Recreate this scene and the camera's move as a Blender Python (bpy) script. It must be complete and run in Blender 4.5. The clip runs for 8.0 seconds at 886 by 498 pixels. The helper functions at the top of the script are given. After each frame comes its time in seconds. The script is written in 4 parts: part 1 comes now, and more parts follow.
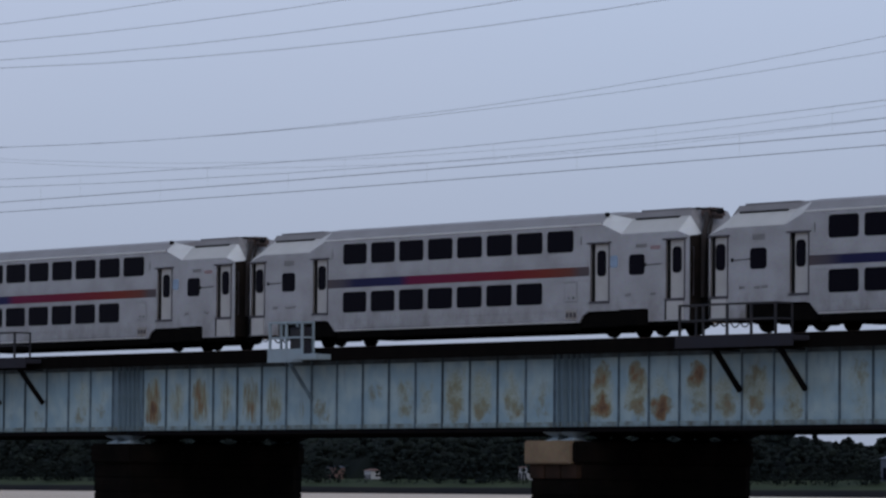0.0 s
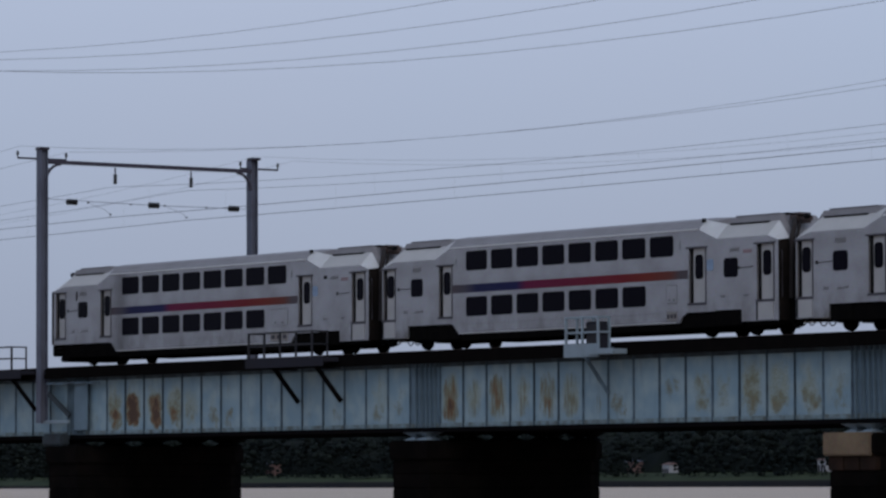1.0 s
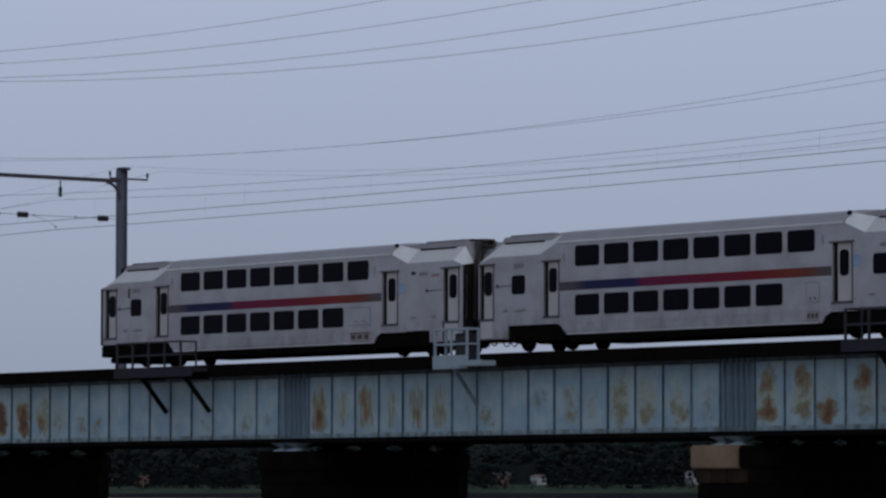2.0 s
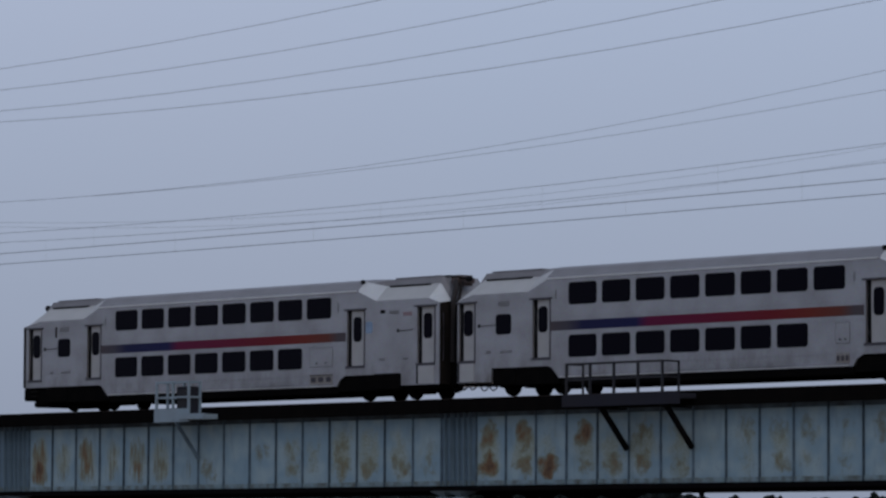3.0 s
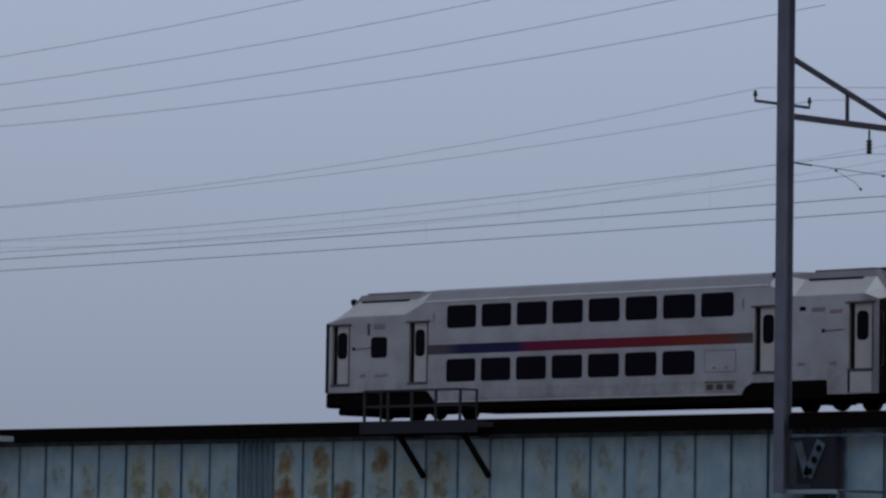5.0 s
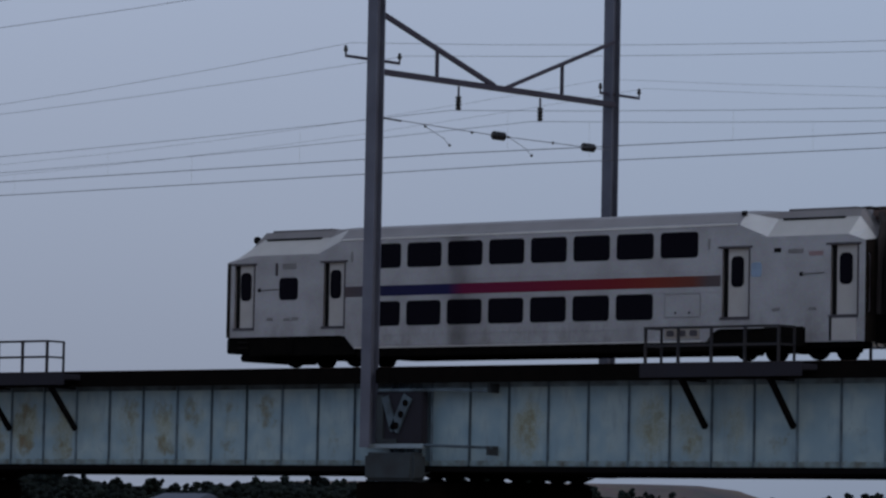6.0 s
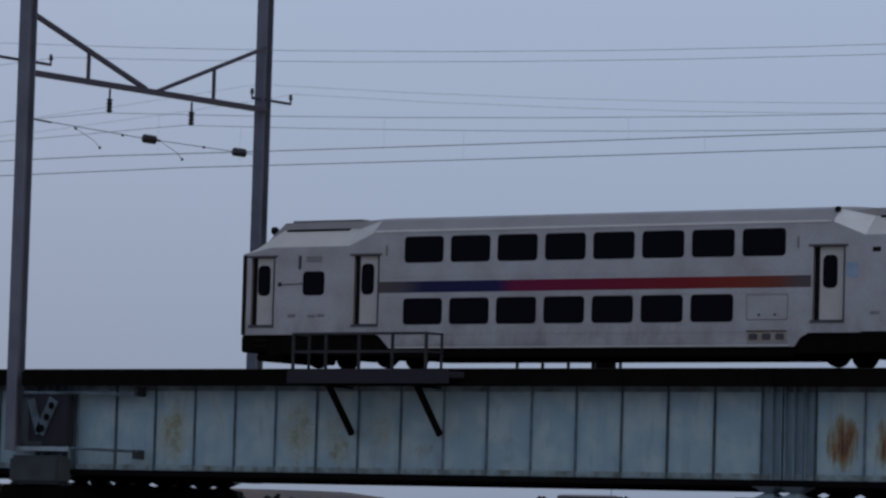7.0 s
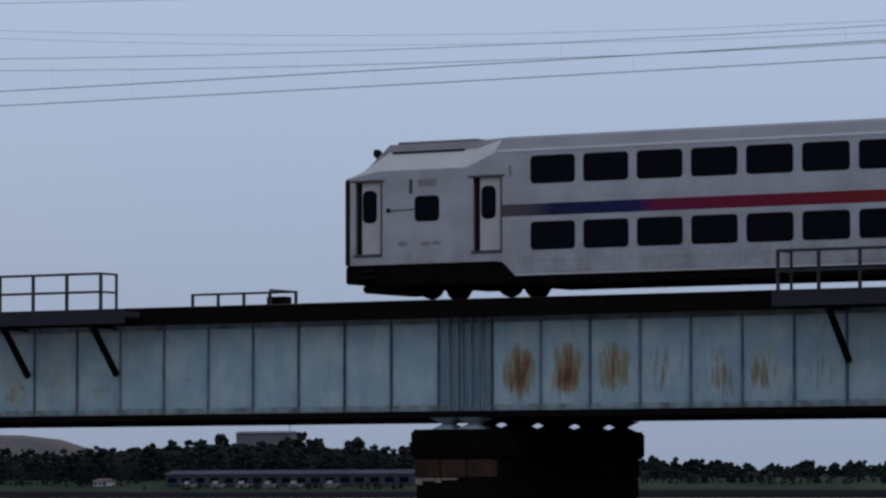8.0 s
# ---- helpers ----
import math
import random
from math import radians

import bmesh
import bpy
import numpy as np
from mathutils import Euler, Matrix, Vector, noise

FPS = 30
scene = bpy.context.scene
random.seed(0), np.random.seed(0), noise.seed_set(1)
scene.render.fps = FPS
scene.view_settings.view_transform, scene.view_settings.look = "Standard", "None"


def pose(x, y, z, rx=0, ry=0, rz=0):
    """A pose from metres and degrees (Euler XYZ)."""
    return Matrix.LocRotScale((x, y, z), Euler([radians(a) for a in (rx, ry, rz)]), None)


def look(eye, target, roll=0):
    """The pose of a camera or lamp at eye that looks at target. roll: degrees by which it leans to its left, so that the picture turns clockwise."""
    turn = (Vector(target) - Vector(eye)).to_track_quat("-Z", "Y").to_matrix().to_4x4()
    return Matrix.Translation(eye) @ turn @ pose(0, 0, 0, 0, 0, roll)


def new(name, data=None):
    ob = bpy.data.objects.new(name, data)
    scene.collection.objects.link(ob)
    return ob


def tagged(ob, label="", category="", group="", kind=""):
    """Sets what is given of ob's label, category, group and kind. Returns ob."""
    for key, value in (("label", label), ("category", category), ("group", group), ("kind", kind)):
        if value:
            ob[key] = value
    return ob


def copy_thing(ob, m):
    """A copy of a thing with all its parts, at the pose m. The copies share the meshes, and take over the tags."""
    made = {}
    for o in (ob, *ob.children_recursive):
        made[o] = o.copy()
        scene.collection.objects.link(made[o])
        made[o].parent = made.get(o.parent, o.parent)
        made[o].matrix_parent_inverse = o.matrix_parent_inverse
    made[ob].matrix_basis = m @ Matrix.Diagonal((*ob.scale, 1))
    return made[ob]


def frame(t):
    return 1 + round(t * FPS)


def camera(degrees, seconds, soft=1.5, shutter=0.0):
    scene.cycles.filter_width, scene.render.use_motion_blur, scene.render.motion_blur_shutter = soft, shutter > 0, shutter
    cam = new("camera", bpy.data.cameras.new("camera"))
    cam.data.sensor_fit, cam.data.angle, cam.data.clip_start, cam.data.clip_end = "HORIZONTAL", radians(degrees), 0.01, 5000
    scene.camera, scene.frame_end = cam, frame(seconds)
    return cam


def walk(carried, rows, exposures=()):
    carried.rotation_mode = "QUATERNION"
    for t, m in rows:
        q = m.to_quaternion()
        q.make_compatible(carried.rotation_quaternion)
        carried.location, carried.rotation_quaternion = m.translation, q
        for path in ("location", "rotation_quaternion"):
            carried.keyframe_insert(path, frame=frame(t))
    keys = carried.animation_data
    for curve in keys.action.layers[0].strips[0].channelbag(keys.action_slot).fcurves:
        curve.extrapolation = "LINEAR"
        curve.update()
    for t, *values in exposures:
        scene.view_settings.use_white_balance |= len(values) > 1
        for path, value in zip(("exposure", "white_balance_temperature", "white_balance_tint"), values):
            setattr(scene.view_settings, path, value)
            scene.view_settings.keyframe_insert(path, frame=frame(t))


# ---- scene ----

# the camera: hand-held on the bank, two metres above the water, panning after the train
EYE = (0.0, 0.0, 2.0)
cam = camera(11.63, 8.0, soft=2.5)


def aim(yaw, pitch, roll):
    """The turn of the standing camera from degrees: yaw to the right of +y, pitch up, roll."""
    y, p = radians(yaw), radians(pitch)
    way = Vector((math.sin(y) * math.cos(p), math.cos(y) * math.cos(p), math.sin(p)))
    return look(EYE, Vector(EYE) + 100 * way, roll)


PAN = [
    (0.0, -49.911, 3.165, 0.429), (0.1, -50.532, 3.353, 0.412), (0.2, -50.892, 3.350, 0.395), (0.3, -51.358, 3.510, 0.378),
    (0.4, -51.931, 3.506, 0.361), (0.5, -52.241, 3.531, 0.345), (0.6, -52.671, 3.510, 0.236), (0.7, -52.961, 3.287, 0.128),
    (0.8, -53.274, 3.095, 0.019), (0.9, -53.632, 3.165, -0.089), (1.0, -53.797, 3.087, -0.197), (1.1, -53.754, 3.092, -0.126),
    (1.2, -53.729, 3.251, -0.054), (2.3, -50.700, 3.683, 0.018), (2.4, -50.175, 4.004, 0.033), (2.5, -49.798, 4.139, 0.048),
    (2.6, -49.609, 4.211, 0.079), (2.7, -49.206, 4.119, 0.111), (2.8, -48.608, 3.923, 0.143), (2.9, -48.430, 3.922, 0.174),
    (3.0, -48.421, 3.951, 0.206), (3.1, -48.554, 3.857, 0.281), (3.2, -48.738, 3.883, 0.356), (3.3, -48.786, 3.849, 0.430),
    (3.4, -48.804, 3.890, 0.505), (3.5, -48.688, 3.899, 0.580), (3.6, -48.678, 3.958, 0.686), (3.7, -48.608, 3.924, 0.793),
    (3.8, -48.551, 3.785, 0.899), (3.9, -48.406, 3.813, 1.005), (4.0, -48.334, 3.662, 1.112), (4.1, -48.226, 3.602, 1.110),
    (4.2, -48.014, 3.485, 1.109), (4.3, -47.730, 3.581, 1.107), (4.4, -47.400, 3.534, 1.106), (4.5, -47.141, 3.513, 1.104),
    (4.6, -47.061, 3.828, 1.043), (4.7, -46.817, 3.997, 0.982), (5.8, -41.592, 4.051, 1.045), (5.9, -40.954, 3.874, 1.062),
    (6.0, -40.352, 3.811, 1.080), (6.1, -39.737, 3.829, 1.160), (6.2, -39.215, 4.216, 1.240), (6.3, -38.716, 4.312, 1.320),
    (6.4, -37.733, 4.313, 1.399), (6.5, -36.713, 3.958, 1.479), (6.6, -36.309, 4.015, 1.512), (6.7, -36.064, 3.997, 1.545),
    (6.8, -35.716, 4.045, 1.578), (6.9, -35.501, 3.871, 1.611), (7.0, -35.728, 3.991, 1.644), (7.1, -35.348, 3.788, 1.415),
    (7.2, -34.854, 3.812, 1.186), (7.3, -34.278, 3.592, 0.957), (7.4, -33.823, 3.120, 0.728), (7.5, -33.444, 2.863, 0.499),
    (7.6, -33.033, 2.752, 0.430), (7.7, -32.661, 2.834, 0.362), (7.8, -32.446, 3.004, 0.294), (7.9, -32.071, 3.194, 0.105),
    (8.0, -31.409, 3.205, -0.084),
]
walk(cam, [(t, aim(y, p, r)) for t, y, p, r in PAN], exposures=[(0.0, 0.06), (1.0, -0.04), (2.5, -0.20), (3.0, -0.23), (4.0, -0.28), (6.0, -0.36), (6.6, -0.32), (7.5, -0.10), (8.0, 0.02)])

# ---- overcast evening sky ----
world = bpy.data.worlds.new("overcast_evening")
scene.world = world
world.use_nodes = True
wn, wl = world.node_tree.nodes, world.node_tree.links
wn.clear()
sky = wn.new("ShaderNodeTexSky")
sky.sky_type, sky.sun_disc = "NISHITA", False
sky.sun_elevation, sky.sun_rotation, sky.air_density, sky.dust_density = radians(30), radians(110), 1.0, 3.0
cloud = wn.new("ShaderNodeMix")
cloud.data_type = "RGBA"
cloud.inputs["Factor"].default_value = 0.94
background = wn.new("ShaderNodeBackground")
background.inputs["Strength"].default_value = 0.095
world_out = wn.new("ShaderNodeOutputWorld")
wl.new(sky.outputs["Color"], cloud.inputs["A"])
# an overcast sky is brighter higher up, and its cloud is uneven
where, height, climb = wn.new("ShaderNodeTexCoord"), wn.new("ShaderNodeSeparateXYZ"), wn.new("ShaderNodeMapRange")
wl.new(where.outputs["Generated"], height.inputs["Vector"])
wl.new(height.outputs["Z"], climb.inputs["Value"])
climb.inputs["From Min"].default_value, climb.inputs["From Max"].default_value = 0.0, 0.15
climb.inputs["To Min"].default_value, climb.inputs["To Max"].default_value = 0.79, 1.25
drift, patchy = wn.new("ShaderNodeTexNoise"), wn.new("ShaderNodeMix")
drift.inputs["Scale"].default_value, drift.inputs["Detail"].default_value = 5.0, 3
patchy.data_type = "RGBA"
patchy.inputs["A"].default_value, patchy.inputs["B"].default_value = (4.15, 4.72, 6.24, 1), (3.75, 4.66, 6.39, 1)
wl.new(where.outputs["Generated"], drift.inputs["Vector"])
# the cloud is a little warmer up river
warm, blend_sky = wn.new("ShaderNodeMapRange"), wn.new("ShaderNodeMath")
warm.inputs["From Min"].default_value, warm.inputs["From Max"].default_value = -0.76, -0.5
warm.inputs["To Min"].default_value, warm.inputs["To Max"].default_value = -0.36, 0.28
wl.new(height.outputs["X"], warm.inputs["Value"])
blend_sky.operation, blend_sky.use_clamp = "ADD", True
wl.new(drift.outputs["Fac"], blend_sky.inputs[0])
wl.new(warm.outputs["Result"], blend_sky.inputs[1])
wl.new(blend_sky.outputs[0], patchy.inputs["Factor"])
wl.new(patchy.outputs["Result"], cloud.inputs["B"])
lit = wn.new("ShaderNodeMix")
lit.data_type, lit.blend_type = "RGBA", "MULTIPLY"
lit.inputs["Factor"].default_value = 1.0
wl.new(cloud.outputs["Result"], lit.inputs["A"])
wl.new(climb.outputs["Result"], lit.inputs["B"])
wl.new(lit.outputs["Result"], background.inputs["Color"])
wl.new(background.outputs["Background"], world_out.inputs["Surface"])
sun = new("sun", bpy.data.lights.new("sun", "SUN"))
sun.data.energy, sun.data.angle, sun.data.color = 0.5, radians(30), (1.0, 0.96, 0.92)
sun.matrix_world = look((0, 0, 60), (-math.sin(radians(110)), -math.cos(radians(110)), 60 - math.tan(radians(30))))


# ---- materials ----
def material(name, colour, rough=0.7, metal=0.0, second=None, scale=3.0, amount=0.6, bump=0.15, fine=40.0, spec=0.4, random_tone=0.0):
    """A surface whose colour drifts to a second one in large stains, with fine grain and relief."""
    m = bpy.data.materials.new(name)
    m.use_nodes = True
    n, l = m.node_tree.nodes, m.node_tree.links
    p = n["Principled BSDF"]
    p.inputs["Roughness"].default_value, p.inputs["Metallic"].default_value = rough, metal
    p.inputs["Specular IOR Level"].default_value = spec
    second = second or tuple(c * 0.65 for c in colour)
    co = n.new("ShaderNodeTexCoord")
    big, small = n.new("ShaderNodeTexNoise"), n.new("ShaderNodeTexNoise")
    big.inputs["Scale"].default_value, big.inputs["Detail"].default_value = scale, 6
    small.inputs["Scale"].default_value, small.inputs["Detail"].default_value = fine, 3
    l.new(co.outputs["Object"], big.inputs["Vector"])
    l.new(co.outputs["Object"], small.inputs["Vector"])
    ramp = n.new("ShaderNodeValToRGB")
    ramp.color_ramp.elements[0].position, ramp.color_ramp.elements[1].position = 0.38, 0.72
    ramp.color_ramp.elements[0].color = (*colour, 1)
    mix = tuple(a + (b - a) * amount for a, b in zip(colour, second))
    ramp.color_ramp.elements[1].color = (*mix, 1)
    l.new(big.outputs["Fac"], ramp.inputs["Fac"])
    grain = n.new("ShaderNodeMix")
    grain.data_type, grain.blend_type = "RGBA", "MULTIPLY"
    grain.inputs["Factor"].default_value = 0.35
    l.new(ramp.outputs["Color"], grain.inputs["A"])
    l.new(small.outputs["Color"], grain.inputs["B"])
    bright = n.new("ShaderNodeHueSaturation")
    bright.inputs["Value"].default_value = 1.15
    l.new(grain.outputs["Result"], bright.inputs["Color"])
    if random_tone:
        info, span = n.new("ShaderNodeObjectInfo"), n.new("ShaderNodeMapRange")
        span.inputs["To Min"].default_value, span.inputs["To Max"].default_value = 1.15 - random_tone, 1.15 + random_tone
        l.new(info.outputs["Random"], span.inputs["Value"])
        l.new(span.outputs["Result"], bright.inputs["Value"])
    l.new(bright.outputs["Color"], p.inputs["Base Color"])
    if bump:
        b = n.new("ShaderNodeBump")
        b.inputs["Strength"].default_value, b.inputs["Distance"].default_value = bump, 0.02
        l.new(small.outputs["Fac"], b.inputs["Height"])
        l.new(b.outputs["Normal"], p.inputs["Normal"])
    return m


def stripe_material():
    """The belt stripe: grey-brown, blue, magenta, red, orange, grey-brown along the car."""
    m = material("belt_stripe", (0.2, 0.1, 0.1), 0.5, spec=0.12)
    n, l = m.node_tree.nodes, m.node_tree.links
    p = n["Principled BSDF"]
    co, sep, span, ramp = n.new("ShaderNodeTexCoord"), n.new("ShaderNodeSeparateXYZ"), n.new("ShaderNodeMapRange"), n.new("ShaderNodeValToRGB")
    l.new(co.outputs["Object"], sep.inputs["Vector"])
    l.new(sep.outputs["X"], span.inputs["Value"])
    span.inputs["From Min"].default_value, span.inputs["From Max"].default_value = 5.1, 20.0
    stops = [(0.0, (0.07, 0.055, 0.06)), (0.06, (0.055, 0.048, 0.062)), (0.11, (0.009, 0.010, 0.048)), (0.29, (0.010, 0.010, 0.058)), (0.33, (0.11, 0.005, 0.036)),
             (0.55, (0.125, 0.006, 0.025)), (0.74, (0.14, 0.010, 0.014)), (0.84, (0.145, 0.022, 0.014)), (0.93, (0.115, 0.032, 0.022)), (0.97, (0.07, 0.055, 0.06))]
    e = ramp.color_ramp.elements
    e[0].position, e[0].color = stops[0][0], (*stops[0][1], 1)
    e[1].position, e[1].color = stops[-1][0], (*stops[-1][1], 1)
    for at, colour in stops[1:-1]:
        e.new(at).color = (*colour, 1)
    l.new(span.outputs["Result"], ramp.inputs["Fac"])
    l.new(ramp.outputs["Color"], p.inputs["Base Color"])
    return m


def panel_material(name, streaky):
    """Pale blue girder paint. The object's colour says how rusty a panel is: red low down, green high up, blue the yellowing, alpha how high."""
    m = bpy.data.materials.new(name)
    m.use_nodes = True
    n, l = m.node_tree.nodes, m.node_tree.links
    p = n["Principled BSDF"]
    p.inputs["Roughness"].default_value, p.inputs["Specular IOR Level"].default_value = 0.6, 0.3

    def node(kind, **inputs):
        made = n.new(kind)
        for key, value in inputs.items():
            made.inputs[key.replace("_", " ")].default_value = value
        return made

    def maths(operation, a, b=0.0):
        made = n.new("ShaderNodeMath")
        made.operation = operation
        for k, v in ((0, a), (1, b)):
            if isinstance(v, (int, float)):
                made.inputs[k].default_value = v
            else:
                l.new(v, made.inputs[k])
        return made.outputs[0]

    def blend(factor, a, b):
        made = n.new("ShaderNodeMix")
        made.data_type = "RGBA"
        l.new(factor, made.inputs["Factor"])
        for key, v in (("A", a), ("B", b)):
            if isinstance(v, tuple):
                made.inputs[key].default_value = (*v, 1)
            else:
                l.new(v, made.inputs[key])
        return made.outputs["Result"]

    def ranged(value, low, high):
        made = node("ShaderNodeMapRange", From_Min=low, From_Max=high)
        made.interpolation_type = "SMOOTHSTEP"
        l.new(value, made.inputs["Value"])
        return made.outputs["Result"]

    co, geo, info = n.new("ShaderNodeTexCoord"), n.new("ShaderNodeNewGeometry"), n.new("ShaderNodeObjectInfo")
    local, tint = n.new("ShaderNodeSeparateXYZ"), n.new("ShaderNodeSeparateColor")
    l.new(co.outputs["Object"], local.inputs["Vector"])
    l.new(info.outputs["Color"], tint.inputs["Color"])

    def noise_at(scale, detail, stretch=(1, 1, 1), rough=0.5):
        place, made = n.new("ShaderNodeMapping"), node("ShaderNodeTexNoise", Scale=scale, Detail=detail, Roughness=rough)
        place.inputs["Scale"].default_value = stretch
        l.new(geo.outputs["Position"], place.inputs["Vector"])
        l.new(place.outputs["Vector"], made.inputs["Vector"])
        return made

    wide = noise_at(1.1, 5.0)
    thin = noise_at(5.0, 4.0, (1.0, 1.0, 0.2))
    speck = noise_at(13.0, 5.0)
    ragged = noise_at(3.2, 7.0, (2.6, 1.0, 0.35) if streaky else (1.15, 1.0, 0.95), 0.66)
    wide_stain = noise_at(2.0, 6.0, (1.0, 1.0, 0.6), 0.6)
    warp, bend = noise_at(1.9, 3.0), n.new("ShaderNodeSeparateColor")
    l.new(warp.outputs["Color"], bend.inputs["Color"])
    # weathered paint: chalky patches and grey runs
    paint = blend(ranged(wide.outputs["Fac"], 0.35, 0.7), (0.185, 0.272, 0.325), (0.262, 0.338, 0.362))
    paint = blend(maths("MULTIPLY", ranged(thin.outputs["Fac"], 0.52, 0.75), 0.45), paint, (0.145, 0.195, 0.225))
    # rust spots low and high in the panel, bent out of round and torn by noise
    reach = 0.25 if streaky else 0.75
    shift = maths("MULTIPLY", maths("SUBTRACT", info.outputs["Random"], 0.5), 0.35)
    x = maths("ADD", maths("ADD", local.outputs["X"], shift), maths("MULTIPLY", maths("SUBTRACT", bend.outputs["Red"], 0.5), reach))
    z = maths("ADD", local.outputs["Z"], maths("MULTIPLY", maths("SUBTRACT", bend.outputs["Green"], 0.5), reach * 1.3))

    def spot(strength, centre, wide_by, high_by):
        across = maths("POWER", maths("ABSOLUTE", maths("DIVIDE", x, wide_by)), 2.0)
        up = maths("POWER", maths("ABSOLUTE", maths("DIVIDE", maths("SUBTRACT", z, centre), high_by)), 2.0)
        return maths("MULTIPLY", maths("MAXIMUM", maths("SUBTRACT", 1.0, maths("ADD", across, up)), 0.0), strength)

    low = spot(tint.outputs["Red"], -0.62, 0.60, 0.50)
    high = spot(tint.outputs["Green"], maths("SUBTRACT", info.outputs["Alpha"], 0.5), 0.58, 0.78 if streaky else 0.62)
    worn = maths("ADD", low, high)
    level = maths("ADD", worn, maths("MULTIPLY", maths("MULTIPLY", maths("SUBTRACT", ragged.outputs["Fac"], 0.5), 3.6 if streaky else 2.2), ranged(worn, 0.0, 0.35)))
    inside = spot(1.0, -0.1, 0.95, 1.35)
    stain = maths("ADD", maths("MULTIPLY", maths("MULTIPLY", tint.outputs["Blue"], inside), 0.46), maths("MULTIPLY", wide_stain.outputs["Fac"], 0.62))
    paint = blend(maths("MULTIPLY", ranged(stain, 0.44, 0.76), 0.75), paint, blend(ranged(speck.outputs["Fac"], 0.35, 0.65), (0.27, 0.30, 0.25), (0.20, 0.20, 0.12)))
    paint = blend(maths("MULTIPLY", ranged(level, 0.10, 0.75), 0.75), paint, blend(ranged(speck.outputs["Fac"], 0.35, 0.65), (0.105, 0.103, 0.062), (0.165, 0.147, 0.075)))
    paint = blend(maths("MULTIPLY", ranged(level, 0.60, 1.30), 0.85), paint, (0.14, 0.062, 0.021))
    paint = blend(maths("MULTIPLY", ranged(level, 1.15, 1.7), 0.85), paint, (0.05, 0.022, 0.012))
    # black pinholes, and flaking along the foot of the web
    pin = maths("MULTIPLY", ranged(speck.outputs["Fac"], 0.66, 0.72), ranged(wide.outputs["Fac"], 0.5, 0.62))
    paint = blend(maths("MULTIPLY", pin, 0.8), paint, (0.03, 0.028, 0.03))
    foot = maths("MULTIPLY", ranged(maths("MULTIPLY", local.outputs["Z"], -1.0), 1.0, 1.2), ranged(speck.outputs["Fac"], 0.5, 0.66))
    paint = blend(maths("MULTIPLY", foot, 0.7), paint, (0.13, 0.095, 0.05))
    l.new(paint, p.inputs["Base Color"])
    bump = node("ShaderNodeBump", Strength=0.2, Distance=0.02)
    l.new(wide.outputs["Fac"], bump.inputs["Height"])
    l.new(bump.outputs["Normal"], p.inputs["Normal"])
    return m


def glass_material():
    m = bpy.data.materials.new("dark_glass")
    m.use_nodes = True
    p = m.node_tree.nodes["Principled BSDF"]
    p.inputs["Base Color"].default_value = (0.0034, 0.003, 0.0065, 1)
    p.inputs["Roughness"].default_value, p.inputs["Specular IOR Level"].default_value = 0.25, 0.03
    return m


def water_material():
    m = bpy.data.materials.new("river_water")
    m.use_nodes = True
    n, l = m.node_tree.nodes, m.node_tree.links
    p = n["Principled BSDF"]
    place, streaks, tone = n.new("ShaderNodeMapping"), n.new("ShaderNodeTexNoise"), n.new("ShaderNodeValToRGB")
    place.inputs["Scale"].default_value = (0.22, 0.004, 1)
    streaks.inputs["Scale"].default_value, streaks.inputs["Detail"].default_value = 1.0, 6
    tone.color_ramp.elements[0].position, tone.color_ramp.elements[0].color = 0.36, (0.27, 0.20, 0.14, 1)
    tone.color_ramp.elements[1].position, tone.color_ramp.elements[1].color = 0.64, (0.52, 0.40, 0.30, 1)
    l.new(place.outputs["Vector"], streaks.inputs["Vector"])
    l.new(streaks.outputs["Fac"], tone.inputs["Fac"])
    l.new(tone.outputs["Color"], p.inputs["Base Color"])
    p.inputs["Roughness"].default_value, p.inputs["IOR"].default_value, p.inputs["Specular IOR Level"].default_value = 0.5, 1.33, 0.3
    co, wave, swell, add, b = n.new("ShaderNodeTexCoord"), n.new("ShaderNodeTexNoise"), n.new("ShaderNodeTexNoise"), n.new("ShaderNodeMath"), n.new("ShaderNodeBump")
    wave.inputs["Scale"].default_value, wave.inputs["Detail"].default_value = 0.9, 5
    swell.inputs["Scale"].default_value, swell.inputs["Detail"].default_value = 0.05, 4
    b.inputs["Strength"].default_value, b.inputs["Distance"].default_value = 0.7, 0.3
    l.new(co.outputs["Object"], place.inputs["Vector"])
    l.new(co.outputs["Object"], wave.inputs["Vector"])
    l.new(co.outputs["Object"], swell.inputs["Vector"])
    l.new(wave.outputs["Fac"], add.inputs[0])
    l.new(swell.outputs["Fac"], add.inputs[1])
    l.new(add.outputs[0], b.inputs["Height"])
    l.new(b.outputs["Normal"], p.inputs["Normal"])
    return m


def leaf_material():
    m = material("foliage", (0.008, 0.0115, 0.0115), 0.95, second=(0.015, 0.019, 0.015), scale=0.05, amount=0.9, bump=0.6, fine=1.4, spec=0.05)
    n, l = m.node_tree.nodes, m.node_tree.links
    geo, span, tone = n.new("ShaderNodeNewGeometry"), n.new("ShaderNodeMapRange"), n["Hue/Saturation/Value"]
    span.inputs["To Min"].default_value, span.inputs["To Max"].default_value = 0.5, 1.9
    l.new(geo.outputs["Random Per Island"], span.inputs["Value"])
    l.new(span.outputs["Result"], tone.inputs["Value"])
    return m


